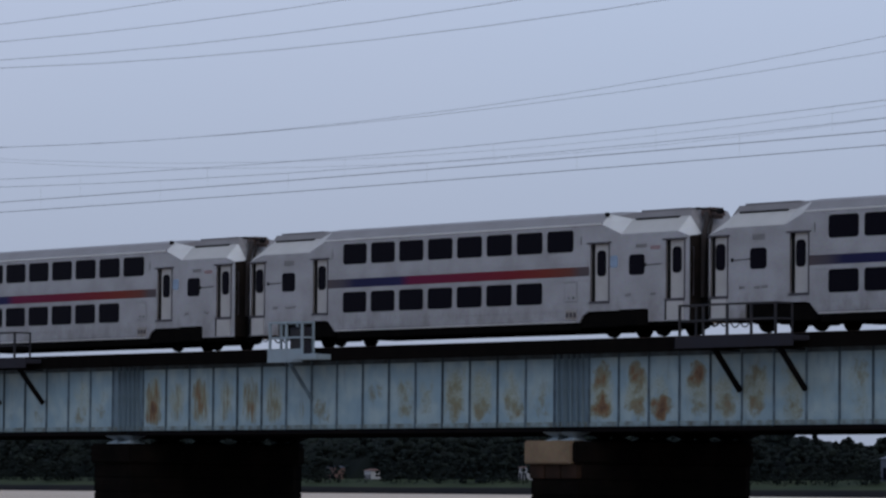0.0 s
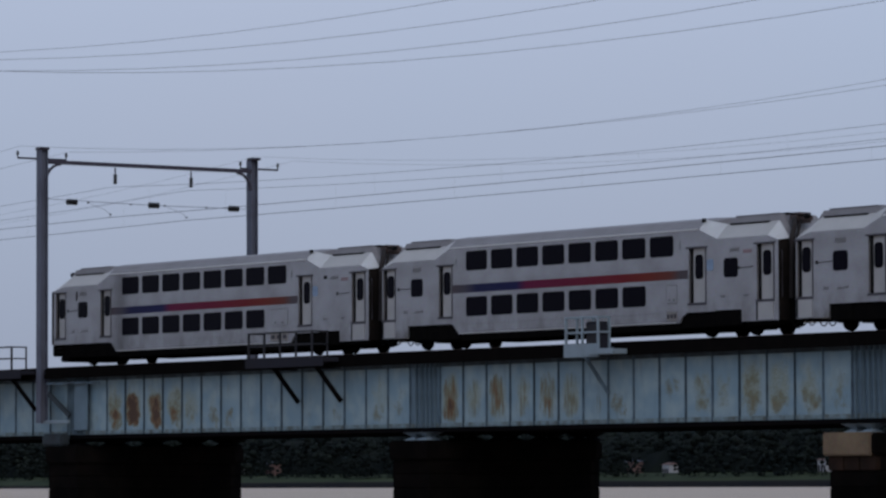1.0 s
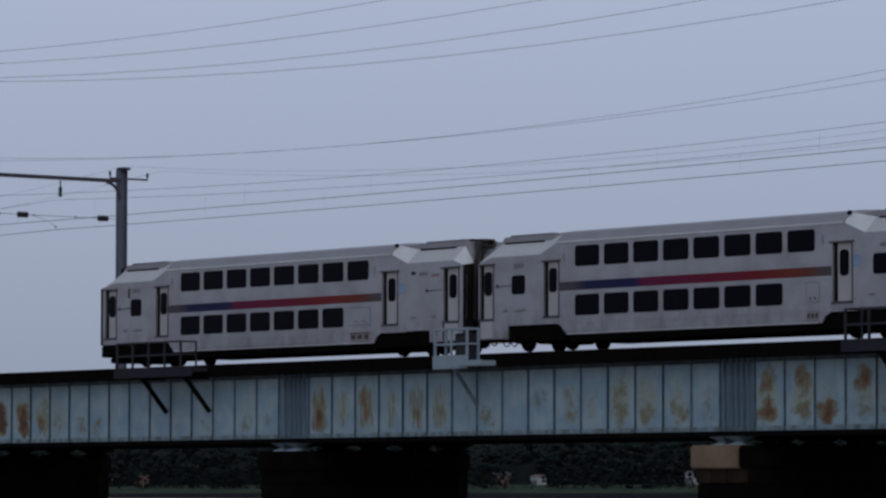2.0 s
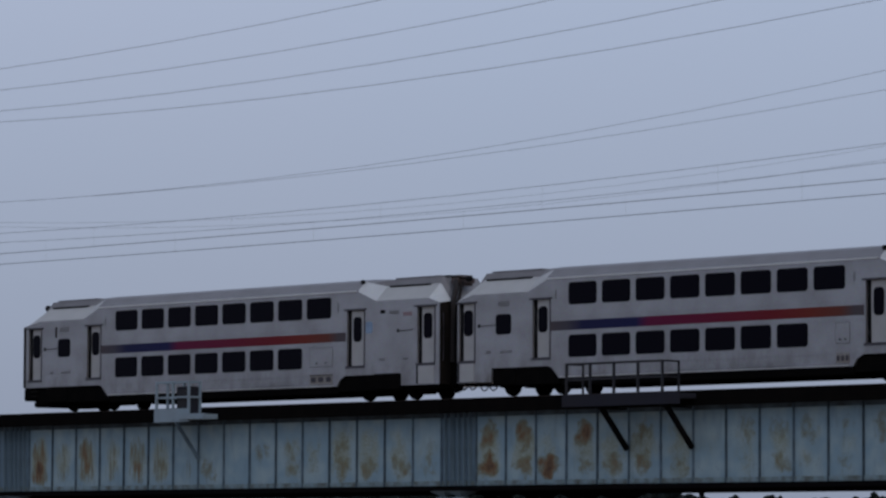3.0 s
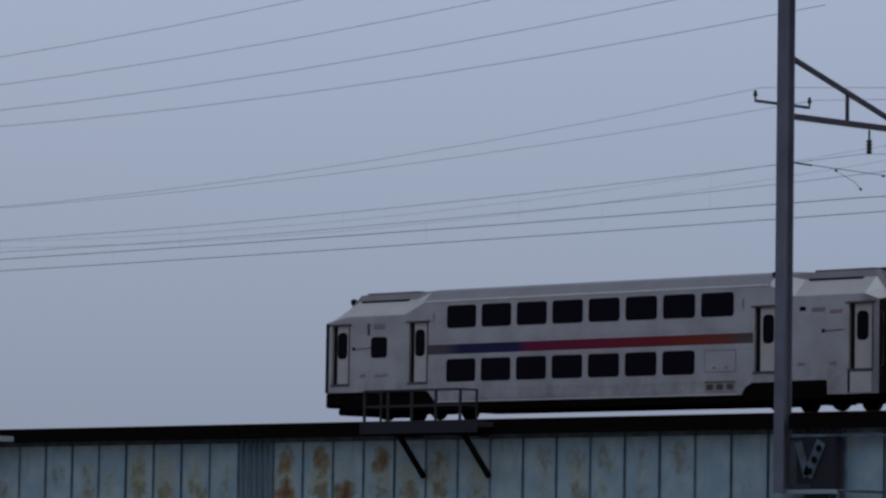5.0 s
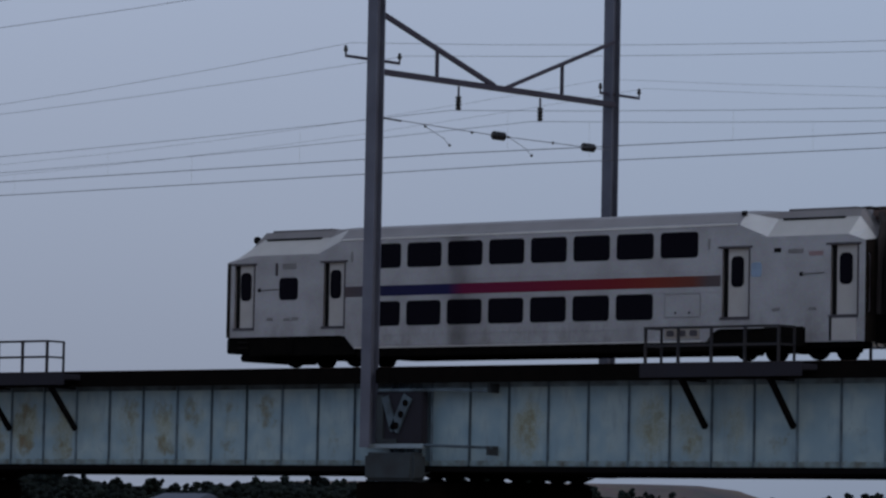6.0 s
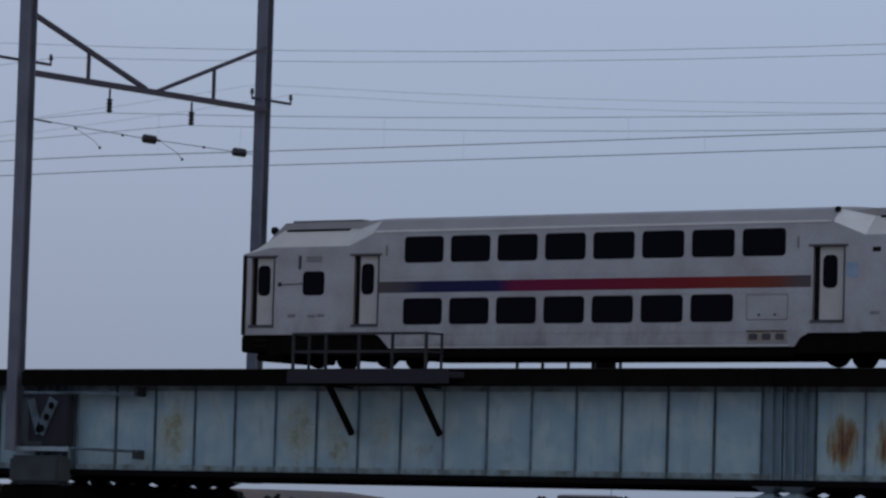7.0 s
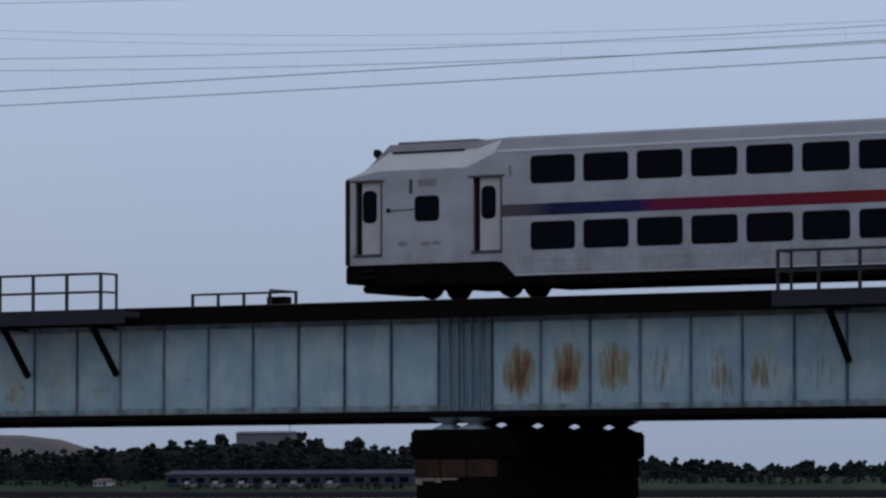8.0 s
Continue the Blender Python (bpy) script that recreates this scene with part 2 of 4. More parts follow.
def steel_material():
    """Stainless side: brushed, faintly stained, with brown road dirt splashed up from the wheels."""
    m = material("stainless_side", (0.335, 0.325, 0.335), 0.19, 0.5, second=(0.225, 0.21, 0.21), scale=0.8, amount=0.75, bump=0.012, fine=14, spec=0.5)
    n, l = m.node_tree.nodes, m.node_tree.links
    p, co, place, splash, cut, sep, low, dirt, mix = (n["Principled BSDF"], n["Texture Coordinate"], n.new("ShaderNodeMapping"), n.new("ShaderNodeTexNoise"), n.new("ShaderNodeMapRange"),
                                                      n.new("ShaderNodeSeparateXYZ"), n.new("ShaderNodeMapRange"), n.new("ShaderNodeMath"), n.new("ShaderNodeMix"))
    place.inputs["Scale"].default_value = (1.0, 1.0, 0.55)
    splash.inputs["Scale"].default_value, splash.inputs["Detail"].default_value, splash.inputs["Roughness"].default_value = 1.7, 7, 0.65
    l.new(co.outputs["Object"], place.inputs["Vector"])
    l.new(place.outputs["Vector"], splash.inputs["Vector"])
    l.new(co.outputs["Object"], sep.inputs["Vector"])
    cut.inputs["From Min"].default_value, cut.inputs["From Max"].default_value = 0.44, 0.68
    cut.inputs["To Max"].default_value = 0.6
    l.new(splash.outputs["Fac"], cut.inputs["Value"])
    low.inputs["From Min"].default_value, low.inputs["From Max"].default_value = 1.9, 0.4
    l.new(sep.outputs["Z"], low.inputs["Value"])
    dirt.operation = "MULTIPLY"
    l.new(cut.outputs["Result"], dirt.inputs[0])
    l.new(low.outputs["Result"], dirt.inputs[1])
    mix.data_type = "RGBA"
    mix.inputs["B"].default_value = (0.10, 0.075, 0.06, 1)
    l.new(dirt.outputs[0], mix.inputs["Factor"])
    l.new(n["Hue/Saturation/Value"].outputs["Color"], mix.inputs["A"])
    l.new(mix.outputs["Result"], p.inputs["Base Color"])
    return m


PAINT, STREAKED = panel_material("girder_paint", False), panel_material("streaked_girder_paint", True)
STRIPE, GLASS, WATER, LEAF = stripe_material(), glass_material(), water_material(), leaf_material()
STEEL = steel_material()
ROOF = material("roof_steel", (0.24, 0.225, 0.23), 0.6, 0.2, second=(0.18, 0.165, 0.165), scale=0.7, amount=0.7, bump=0.05)
# sky light painted into steel: pale for upturned shoulders, brighter for rear facets
PALE = material("pale_lit_panel", (0.44, 0.42, 0.40), 0.5, 0.1, second=(0.35, 0.33, 0.31), scale=1.1, amount=0.6)
LIT_STEEL = material("lit_shoulder_steel", (0.60, 0.58, 0.56), 0.45, 0.3, second=(0.50, 0.48, 0.46), scale=1.2, amount=0.6, bump=0.03)
LEAF_DOOR = material("door_leaf", (0.42, 0.40, 0.39), 0.5, 0.2, second=(0.34, 0.32, 0.30), scale=1.5, amount=0.5, bump=0.04)
BLACK = material("black_underframe", (0.005, 0.0047, 0.0047), 0.9, second=(0.008, 0.007, 0.006), scale=2, amount=0.7, spec=0.0)
RUBBER = material("black_rubber", (0.008, 0.008, 0.009), 0.7, spec=0.05)
BELLOWS = material("bellows", (0.011, 0.009, 0.008), 0.9, second=(0.024, 0.017, 0.014), scale=2, spec=0.1)
TRIM = material("door_trim", (0.055, 0.048, 0.058), 0.6, 0.2)
GRIME = material("grimy_panel", (0.27, 0.245, 0.225), 0.6, 0.2, second=(0.2, 0.16, 0.13), scale=2.2, amount=0.8)
RUSTBOX = material("brown_roof_box", (0.075, 0.05, 0.045), 0.8, second=(0.04, 0.03, 0.03), scale=3)
CONDUIT = material("dark_brown_conduit", (0.02, 0.014, 0.013), 0.8, second=(0.012, 0.012, 0.012), scale=3)
BLUE = material("faded_blue_mark", (0.22, 0.30, 0.42), 0.6)
MARK = material("faded_dark_lettering", (0.17, 0.165, 0.17), 0.6)
RED_MARK = material("faded_red_mark", (0.25, 0.17, 0.18), 0.6)
RAIL = material("rail_steel", (0.09, 0.06, 0.045), 0.6, 0.4, second=(0.05, 0.03, 0.02), scale=3)
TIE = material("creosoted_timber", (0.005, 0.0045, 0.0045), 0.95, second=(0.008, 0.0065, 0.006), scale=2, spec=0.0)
STIFF = material("stiffener_paint", (0.105, 0.15, 0.19), 0.65, second=(0.035, 0.042, 0.05), scale=1.6, amount=0.9, spec=0.2, random_tone=0.45)
FOOT = material("rusty_foot_paint", (0.215, 0.285, 0.305), 0.7, second=(0.085, 0.075, 0.05), scale=2.6, amount=0.9, fine=25, spec=0.15)
POST_PAINT = material("bearing_post_paint", (0.145, 0.205, 0.25), 0.65, second=(0.10, 0.14, 0.17), scale=1.2, amount=0.8, spec=0.2)
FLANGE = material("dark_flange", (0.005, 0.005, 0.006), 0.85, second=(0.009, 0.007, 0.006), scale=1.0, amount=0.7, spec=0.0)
GREY_DECK = material("grey_platform", (0.022, 0.022, 0.03), 0.85, second=(0.022, 0.02, 0.024), scale=1.4, spec=0.1)
SEAT = material("grimy_seat", (0.042, 0.052, 0.06), 0.8, second=(0.03, 0.03, 0.032), scale=1.5, amount=0.8, spec=0.1)
RAILING = material("railing_steel", (0.013, 0.014, 0.02), 0.7, 0.2, second=(0.035, 0.028, 0.026), scale=3)
CAGE = material("pale_blue_grey_paint", (0.22, 0.275, 0.315), 0.6, second=(0.2, 0.24, 0.27), scale=2, amount=0.7)
POLE = material("pole_grey_paint", (0.125, 0.133, 0.172), 0.6, 0.1, second=(0.08, 0.082, 0.11), scale=0.8, amount=0.8, spec=0.2)
BEAM = material("portal_beam_paint", (0.04, 0.034, 0.052), 0.65, second=(0.028, 0.02, 0.03), scale=1.5)
PORCELAIN = material("dark_insulator", (0.012, 0.011, 0.012), 0.4)
WIRE = material("wire", (0.10, 0.10, 0.115), 0.6, 0.3)
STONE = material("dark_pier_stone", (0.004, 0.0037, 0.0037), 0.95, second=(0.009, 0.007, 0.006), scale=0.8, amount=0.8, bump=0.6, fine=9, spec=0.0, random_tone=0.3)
TAN_STONE = material("tan_pier_stone", (0.20, 0.145, 0.095), 0.95, second=(0.10, 0.07, 0.05), scale=0.7, amount=0.9, bump=0.6, fine=9, spec=0.1)
BROWN_STONE = material("brown_pier_stone", (0.036, 0.020, 0.014), 0.95, second=(0.015, 0.011, 0.009), scale=1.5, amount=0.9, bump=0.6, fine=9, spec=0.1, random_tone=0.4)
MORTAR = material("pale_mortar", (0.17, 0.145, 0.12), 0.95, second=(0.09, 0.075, 0.06), scale=2)
GRASS = material("far_grass", (0.015, 0.026, 0.011), 0.95, second=(0.040, 0.050, 0.022), scale=0.035, amount=0.9, fine=0.6, bump=0.4, spec=0.1)
EARTH = material("bare_earth_slope", (0.16, 0.12, 0.10), 0.95, second=(0.07, 0.072, 0.082), scale=0.012, amount=0.9, fine=0.15, bump=0.4, spec=0.1)
MUD = material("dark_shore_mud", (0.008, 0.008, 0.010), 0.95, second=(0.015, 0.013, 0.012), scale=0.05, spec=0.03)
WHITE = material("far_white_paint", (0.40, 0.40, 0.42), 0.7, second=(0.22, 0.22, 0.24), scale=0.3)
SLATE = material("far_blue_roof", (0.075, 0.085, 0.115), 0.8, second=(0.055, 0.06, 0.085), scale=0.1)
DARKWALL = material("far_dark_wall", (0.022, 0.025, 0.042), 0.8, second=(0.05, 0.05, 0.06), scale=0.1)
HALL = material("far_brown_cladding", (0.13, 0.115, 0.125), 0.8, second=(0.09, 0.08, 0.09), scale=0.1)
BRICKY = material("far_red_roof", (0.16, 0.09, 0.08), 0.8, second=(0.1, 0.07, 0.06), scale=0.1)


# ---- building helpers ----
def mesh_of(name, bm, *materials):
    data = bpy.data.meshes.new(name)
    bmesh.ops.recalc_face_normals(bm, faces=bm.faces)
    bm.to_mesh(data)
    bm.free()
    for m in materials:
        data.materials.append(m)
    return data


def part(name, bm, mat, parent, label=""):
    ob = new(name, mesh_of(name, bm, mat) if isinstance(bm, bmesh.types.BMesh) else bm)
    ob.parent = parent
    return tagged(ob, label)


def piece(name, data, parent, at):
    """One more part on shared mesh data, at a place within its thing."""
    ob = new(name, data)
    ob.parent, ob.location = parent, at
    return ob


def thing(name, label, category, at=(0, 0, 0), group="", kind=""):
    ob = new(name)
    ob.location = at
    return tagged(ob, label, category, group, kind)


def box(x0, x1, y0, y1, z0, z1, bm=None):
    bm = bm or bmesh.new()
    v = [bm.verts.new((x, y, z)) for x in (x0, x1) for y in (y0, y1) for z in (z0, z1)]
    for f in ((0, 1, 3, 2), (4, 6, 7, 5), (0, 4, 5, 1), (2, 3, 7, 6), (0, 2, 6, 4), (1, 5, 7, 3)):
        bm.faces.new([v[k] for k in f])
    return bm


def bevelled(x0, x1, y0, y1, z0, z1, r=0.03):
    bm = box(x0, x1, y0, y1, z0, z1)
    bmesh.ops.bevel(bm, geom=bm.edges[:], offset=r, segments=2, affect="EDGES")
    return bm


def bar(a, b, w, h=None, bm=None):
    """A straight bar of w by h from a to b."""
    bm, h = bm or bmesh.new(), h or w
    a, b = Vector(a), Vector(b)
    d = (b - a).normalized()
    side = d.cross(Vector((0, 0, 1)))
    side = side.normalized() if side.length > 1e-4 else Vector((1, 0, 0))
    up = side.cross(d).normalized()
    ring = lambda c: [bm.verts.new(c + side * sx * w / 2 + up * sz * h / 2) for sx, sz in ((-1, -1), (1, -1), (1, 1), (-1, 1))]
    p, q = ring(a), ring(b)
    for k in range(4):
        bm.faces.new((p[k], p[(k + 1) % 4], q[(k + 1) % 4], q[k]))
    bm.faces.new(p[::-1]), bm.faces.new(q)
    return bm


def tube(points, r, sides=5, bm=None):
    """A round tube along points."""
    bm, rings = bm or bmesh.new(), []
    points = [Vector(p) for p in points]
    for k, c in enumerate(points):
        d = (points[min(k + 1, len(points) - 1)] - points[max(k - 1, 0)]).normalized()
        side = d.cross(Vector((0, 0, 1)))
        side = side.normalized() if side.length > 1e-3 else Vector((1, 0, 0))
        up = side.cross(d)
        rings.append([bm.verts.new(c + r * (side * math.cos(a) + up * math.sin(a))) for a in (2 * math.pi * j / sides for j in range(sides))])
    for p, q in zip(rings, rings[1:]):
        for k in range(sides):
            bm.faces.new((p[k], p[(k + 1) % sides], q[(k + 1) % sides], q[k]))
    bm.faces.new(rings[0][::-1]), bm.faces.new(rings[-1])
    return bm


def spun(profile, centre, axis="z", sides=14, bm=None):
    """A turned body: profile of (radius, along) about an axis through centre."""
    bm, rings = bm or bmesh.new(), []
    for r, s in profile:
        ring = []
        for k in range(sides):
            a, b = r * math.cos(2 * math.pi * k / sides), r * math.sin(2 * math.pi * k / sides)
            p = {"z": (a, b, s), "y": (a, s, b), "x": (s, a, b)}[axis]
            ring.append(bm.verts.new(Vector(centre) + Vector(p)))
        rings.append(ring)
    for p, q in zip(rings, rings[1:]):
        for k in range(sides):
            bm.faces.new((p[k], p[(k + 1) % sides], q[(k + 1) % sides], q[k]))
    bm.faces.new(rings[0][::-1]), bm.faces.new(rings[-1])
    return bm


def rounded_plate(x0, x1, z0, z1, y0, y1, r, n=4):
    """An upright plate with rounded corners."""
    bm, ring = bmesh.new(), []
    for cx, cz, a0 in ((x1 - r, z1 - r, 0), (x0 + r, z1 - r, 90), (x0 + r, z0 + r, 180), (x1 - r, z0 + r, 270)):
        for k in range(n + 1):
            a = radians(a0 + 90 * k / n)
            ring.append((cx + r * math.cos(a), cz + r * math.sin(a)))
    front, back = [bm.verts.new((x, y0, z)) for x, z in ring], [bm.verts.new((x, y1, z)) for x, z in ring]
    bm.faces.new(front), bm.faces.new(back[::-1])
    for k in range(len(ring)):
        j = (k + 1) % len(ring)
        bm.faces.new((front[k], front[j], back[j], back[k]))
    return bm


# ---- plan: the bridge runs along x, its near girder's web at y = FACE ----
FACE = 101.93
RAIL_TOP = 7.42
JOINTS = [-219.8, -193.5, -167.2, -140.63, -114.27, -88.1, -61.64, -35.45, -9.1]
NEAR_TRACK, FAR_TRACK = FACE + 3.02, FACE + 7.15
WEB_LOW, WEB_TOP = 4.23, 6.80


# ---- river and land ----
def river():
    bm = bmesh.new()
    bmesh.ops.create_grid(bm, x_segments=8, y_segments=8, size=1)
    for v in bm.verts:
        v.co.x, v.co.y = v.co.x * 4800, 8 + (v.co.y + 1) / 2 * 1262
    tagged(new("water", mesh_of("water", bm, WATER)), "rippled grey river water under an overcast sky", "water", kind="structure")


def land():
    """Far shore and near bank: one sheet that dips under the river."""
    bm, rows = bmesh.new(), []
    xs = [-4800 + 80 * k for k in range(121)]
    for y, z in ((-4800, 3), (-600, 2), (-40, 0.6), (4, 0.35), (7, 0.3), (11, -1.5), (1240, -1.5), (1250, 0.3), (1253, 1.5), (1262, 2.8), (1296, 6.2), (1340, 7.2), (1500, 9), (2200, 14), (4800, 20)):
        row = []
        for x in xs:
            lift = noise.noise(Vector((x * 0.006, y * 0.006, 3.1))) * (1.6 if y > 1261 else 0.25 if y > 1245 else 0.1)
            wander = 6 * noise.noise(Vector((x * 0.01, 7.7, 0))) if 1230 < y < 1320 else 0
            row.append(bm.verts.new((x, y + wander, z + lift)))
        rows.append(row)
    for a, b in zip(rows, rows[1:]):
        for k in range(len(xs) - 1):
            bm.faces.new((a[k], a[k + 1], b[k + 1], b[k]))
    for f in bm.faces:
        f.smooth = True
        f.material_index = 1 if 1238 < f.calc_center_median().y < 1259 else 0
    tagged(new("ground", mesh_of("ground", bm, GRASS, MUD)), "green grassy far shore with a dark muddy edge", "ground", kind="structure")


def hill():
    """The bare landfill mound behind the far woods."""
    bm, rings = bmesh.new(), []
    centre = Vector((-1984, 2380, 0))
    for level, (rx, ry) in ((-6, (330, 260)), (4, (285, 200)), (16, (250, 140)), (26, (215, 100)), (29, (185, 80)), (30, (60, 30))):
        ring = []
        for k in range(64):
            a = 2 * math.pi * k / 64
            w = 1 + 0.06 * noise.noise(Vector((math.cos(a) * 3, math.sin(a) * 3, level * 0.05)))
            ring.append(bm.verts.new(centre + Vector((rx * w * math.cos(a), ry * w * math.sin(a), level + 12.5))))
        rings.append(ring)
    for p, q in zip(rings, rings[1:]):
        for k in range(64):
            bm.faces.new((p[k], p[(k + 1) % 64], q[(k + 1) % 64], q[k]))
    bm.faces.new(rings[-1])
    tagged(new("hill", mesh_of("hill", bm, EARTH)), "bare brown earth mound with terraced sides beyond the woods", "hill", kind="structure")


BEARINGS = (-66, -47, -46, -45.4, -44.2, -43.8, -43, -41, -39, -37.5, -36, -34.6, -33, -32.4, -30, -28.7, -28, -27.3, -25.7)  # degrees from +y as seen from the bank
CANOPY = (31, 31, 27, 24, 19, 20, 25, 25, 19, 13, 17, 20, 17, 13, 10, 8, 5, 7, 6)  # height of the wood there


def far_woods():
    """Woods along the far shore: trunks and crowns of many rounded clumps."""
    rnd, spread = random.Random(5), np.random.default_rng(5)
    unit = bmesh.new()
    bmesh.ops.create_icosphere(unit, subdivisions=1, radius=1.0)
    uv = np.array([v.co[:] for v in unit.verts])
    uf = np.array([[v.index for v in f.verts] for f in unit.faces])
    unit.free()
    balls, verts, faces = [], [], []

    def quad(a, b, c, d):
        faces.append((a, b, c))
        faces.append((a, c, d))

    def tree(x, y, z, h, clumps, size=(0.045, 0.10)):
        base = len(verts)
        for r, up in ((0.25, 0), (0.12, h * 0.6)):
            verts.extend([(x + r * math.cos(a), y + r * math.sin(a), z + up) for a in (0, 1.57, 3.14, 4.71)])
        for k in range(4):
            quad(base + k, base + (k + 1) % 4, base + 4 + (k + 1) % 4, base + 4 + k)
        wide = h * rnd.uniform(0.30, 0.50)
        for _ in range(clumps):
            a, up, f = rnd.uniform(0, 6.28), rnd.uniform(0.0, 1.0), rnd.random()
            reach = wide * math.sin(math.pi * min(1, 0.3 + up * 0.64)) * math.sqrt(f)
            balls.append((x + reach * math.cos(a), y + reach * math.sin(a), z + h * (0.05 + 0.92 * up), h * rnd.uniform(*size)))

    x = -2500.0
    while x < -560:
        # the canopy is taller up river and steps down to low scrub
        tall = float(np.interp(math.degrees(math.atan2(x, 1330)), BEARINGS, CANOPY))
        by_shed = -912 < x < -790
        for row in range(3):
            y = 1290 + row * 40 + rnd.uniform(-14, 14)
            if row == 0 and (rnd.random() < 0.45 or by_shed):
                continue
            h = tall * rnd.uniform(0.72, 1.08) * (0.5 if row == 0 else 0.8 if row == 1 else 1.0)
            tree(x + rnd.uniform(-5, 5), y, 5.0 + row * 0.8, h * 0.88, *((30, (0.09, 0.17)) if tall < 12 else (40, (0.04, 0.095)) if x > -1300 else (26,)))
        if by_shed and rnd.random() < 0.5:
            tree(x + rnd.uniform(-2, 2), 1267 + rnd.uniform(-3, 3), 3.2, rnd.uniform(1.0, 2.6), 12, (0.1, 0.2))
        if not by_shed:
            tree(x + rnd.uniform(-3, 3), 1284 + rnd.uniform(-6, 6), 4.4, rnd.uniform(2.0, 5.5), 12)
        x += max(1.6, tall * rnd.uniform(0.09, 0.17))
    # the closed mass of the wood behind its edge
    for k in range(490):
        x = -2520 + 4.0 * k
        tall = float(np.interp(math.degrees(math.atan2(x, 1360)), BEARINGS, CANOPY))
        base = len(verts)
        for y, f in ((1318, 0.0), (1326, 0.40), (1345, 0.64), (1372, 0.78), (1420, 0.78), (1440, 0.0)):
            verts.append((x, y + rnd.uniform(-3, 3), 4.0 + tall * f * rnd.uniform(0.9, 1.08)))
        for _ in range(9):
            f = rnd.random()
            balls.append((x + rnd.uniform(0, 4), 1328 + 50 * f, 3.4 + tall * np.interp(f, (0, 0.35, 1), (0.44, 0.68, 0.84)), rnd.uniform(0.6, 1.5) * (0.5 + tall / 25)))
        if k:
            for j in range(5):
                quad(base - 6 + j, base + j, base + j + 1, base - 5 + j)
    balls = np.array(balls)
    lumpy = uv[None] * balls[:, 3, None, None] * spread.uniform(0.62, 1.35, (len(balls), len(uv), 1)) * np.array((1, 1, 0.85))
    points = np.concatenate([np.array(verts), (lumpy + balls[:, None, :3]).reshape(-1, 3)])
    corners = np.concatenate([np.array(faces), (uf[None] + len(verts) + len(uv) * np.arange(len(balls))[:, None, None]).reshape(-1, 3)])
    data = bpy.data.meshes.new("far_woods")
    data.vertices.add(len(points))
    data.vertices.foreach_set("co", points.astype(np.float32).ravel())
    data.loops.add(corners.size)
    data.loops.foreach_set("vertex_index", corners.astype(np.int32).ravel())
    data.polygons.add(len(corners))
    data.polygons.foreach_set("loop_start", np.arange(0, corners.size, 3, dtype=np.int32))
    data.update(calc_edges=True)
    data.materials.append(LEAF)
    tagged(new("far_woods", data), "dark green summer woods along the far river shore", "woods", kind="stuff")


def far_building(name, label, x, y, z, w, d, h, roof, wall, openings):
    """A far building: walls with door or window openings set in, and a shallow gable roof."""
    made = thing(name, label, "building", (x, y, z))
    part("wall", box(0, w, 0, d, 0, h), wall, made)
    bm = bmesh.new()
    a = [bm.verts.new(p) for p in ((-0.6, -0.6, h), (w + 0.6, -0.6, h), (w + 0.6, d + 0.6, h), (-0.6, d + 0.6, h), (0, d / 2, h + d * 0.16), (w, d / 2, h + d * 0.16))]
    for f in ((0, 1, 5, 4), (2, 3, 4, 5), (1, 2, 5), (3, 0, 4), (0, 3, 2, 1)):
        bm.faces.new([a[k] for k in f])
    part("roof", bm, roof, made)
    for k in range(openings):
        at = w * (k + 0.5) / openings
        part("window", box(at - w / openings * 0.3, at + w / openings * 0.3, -0.05, 0.03, h * 0.25, h * 0.7), GLASS, made)


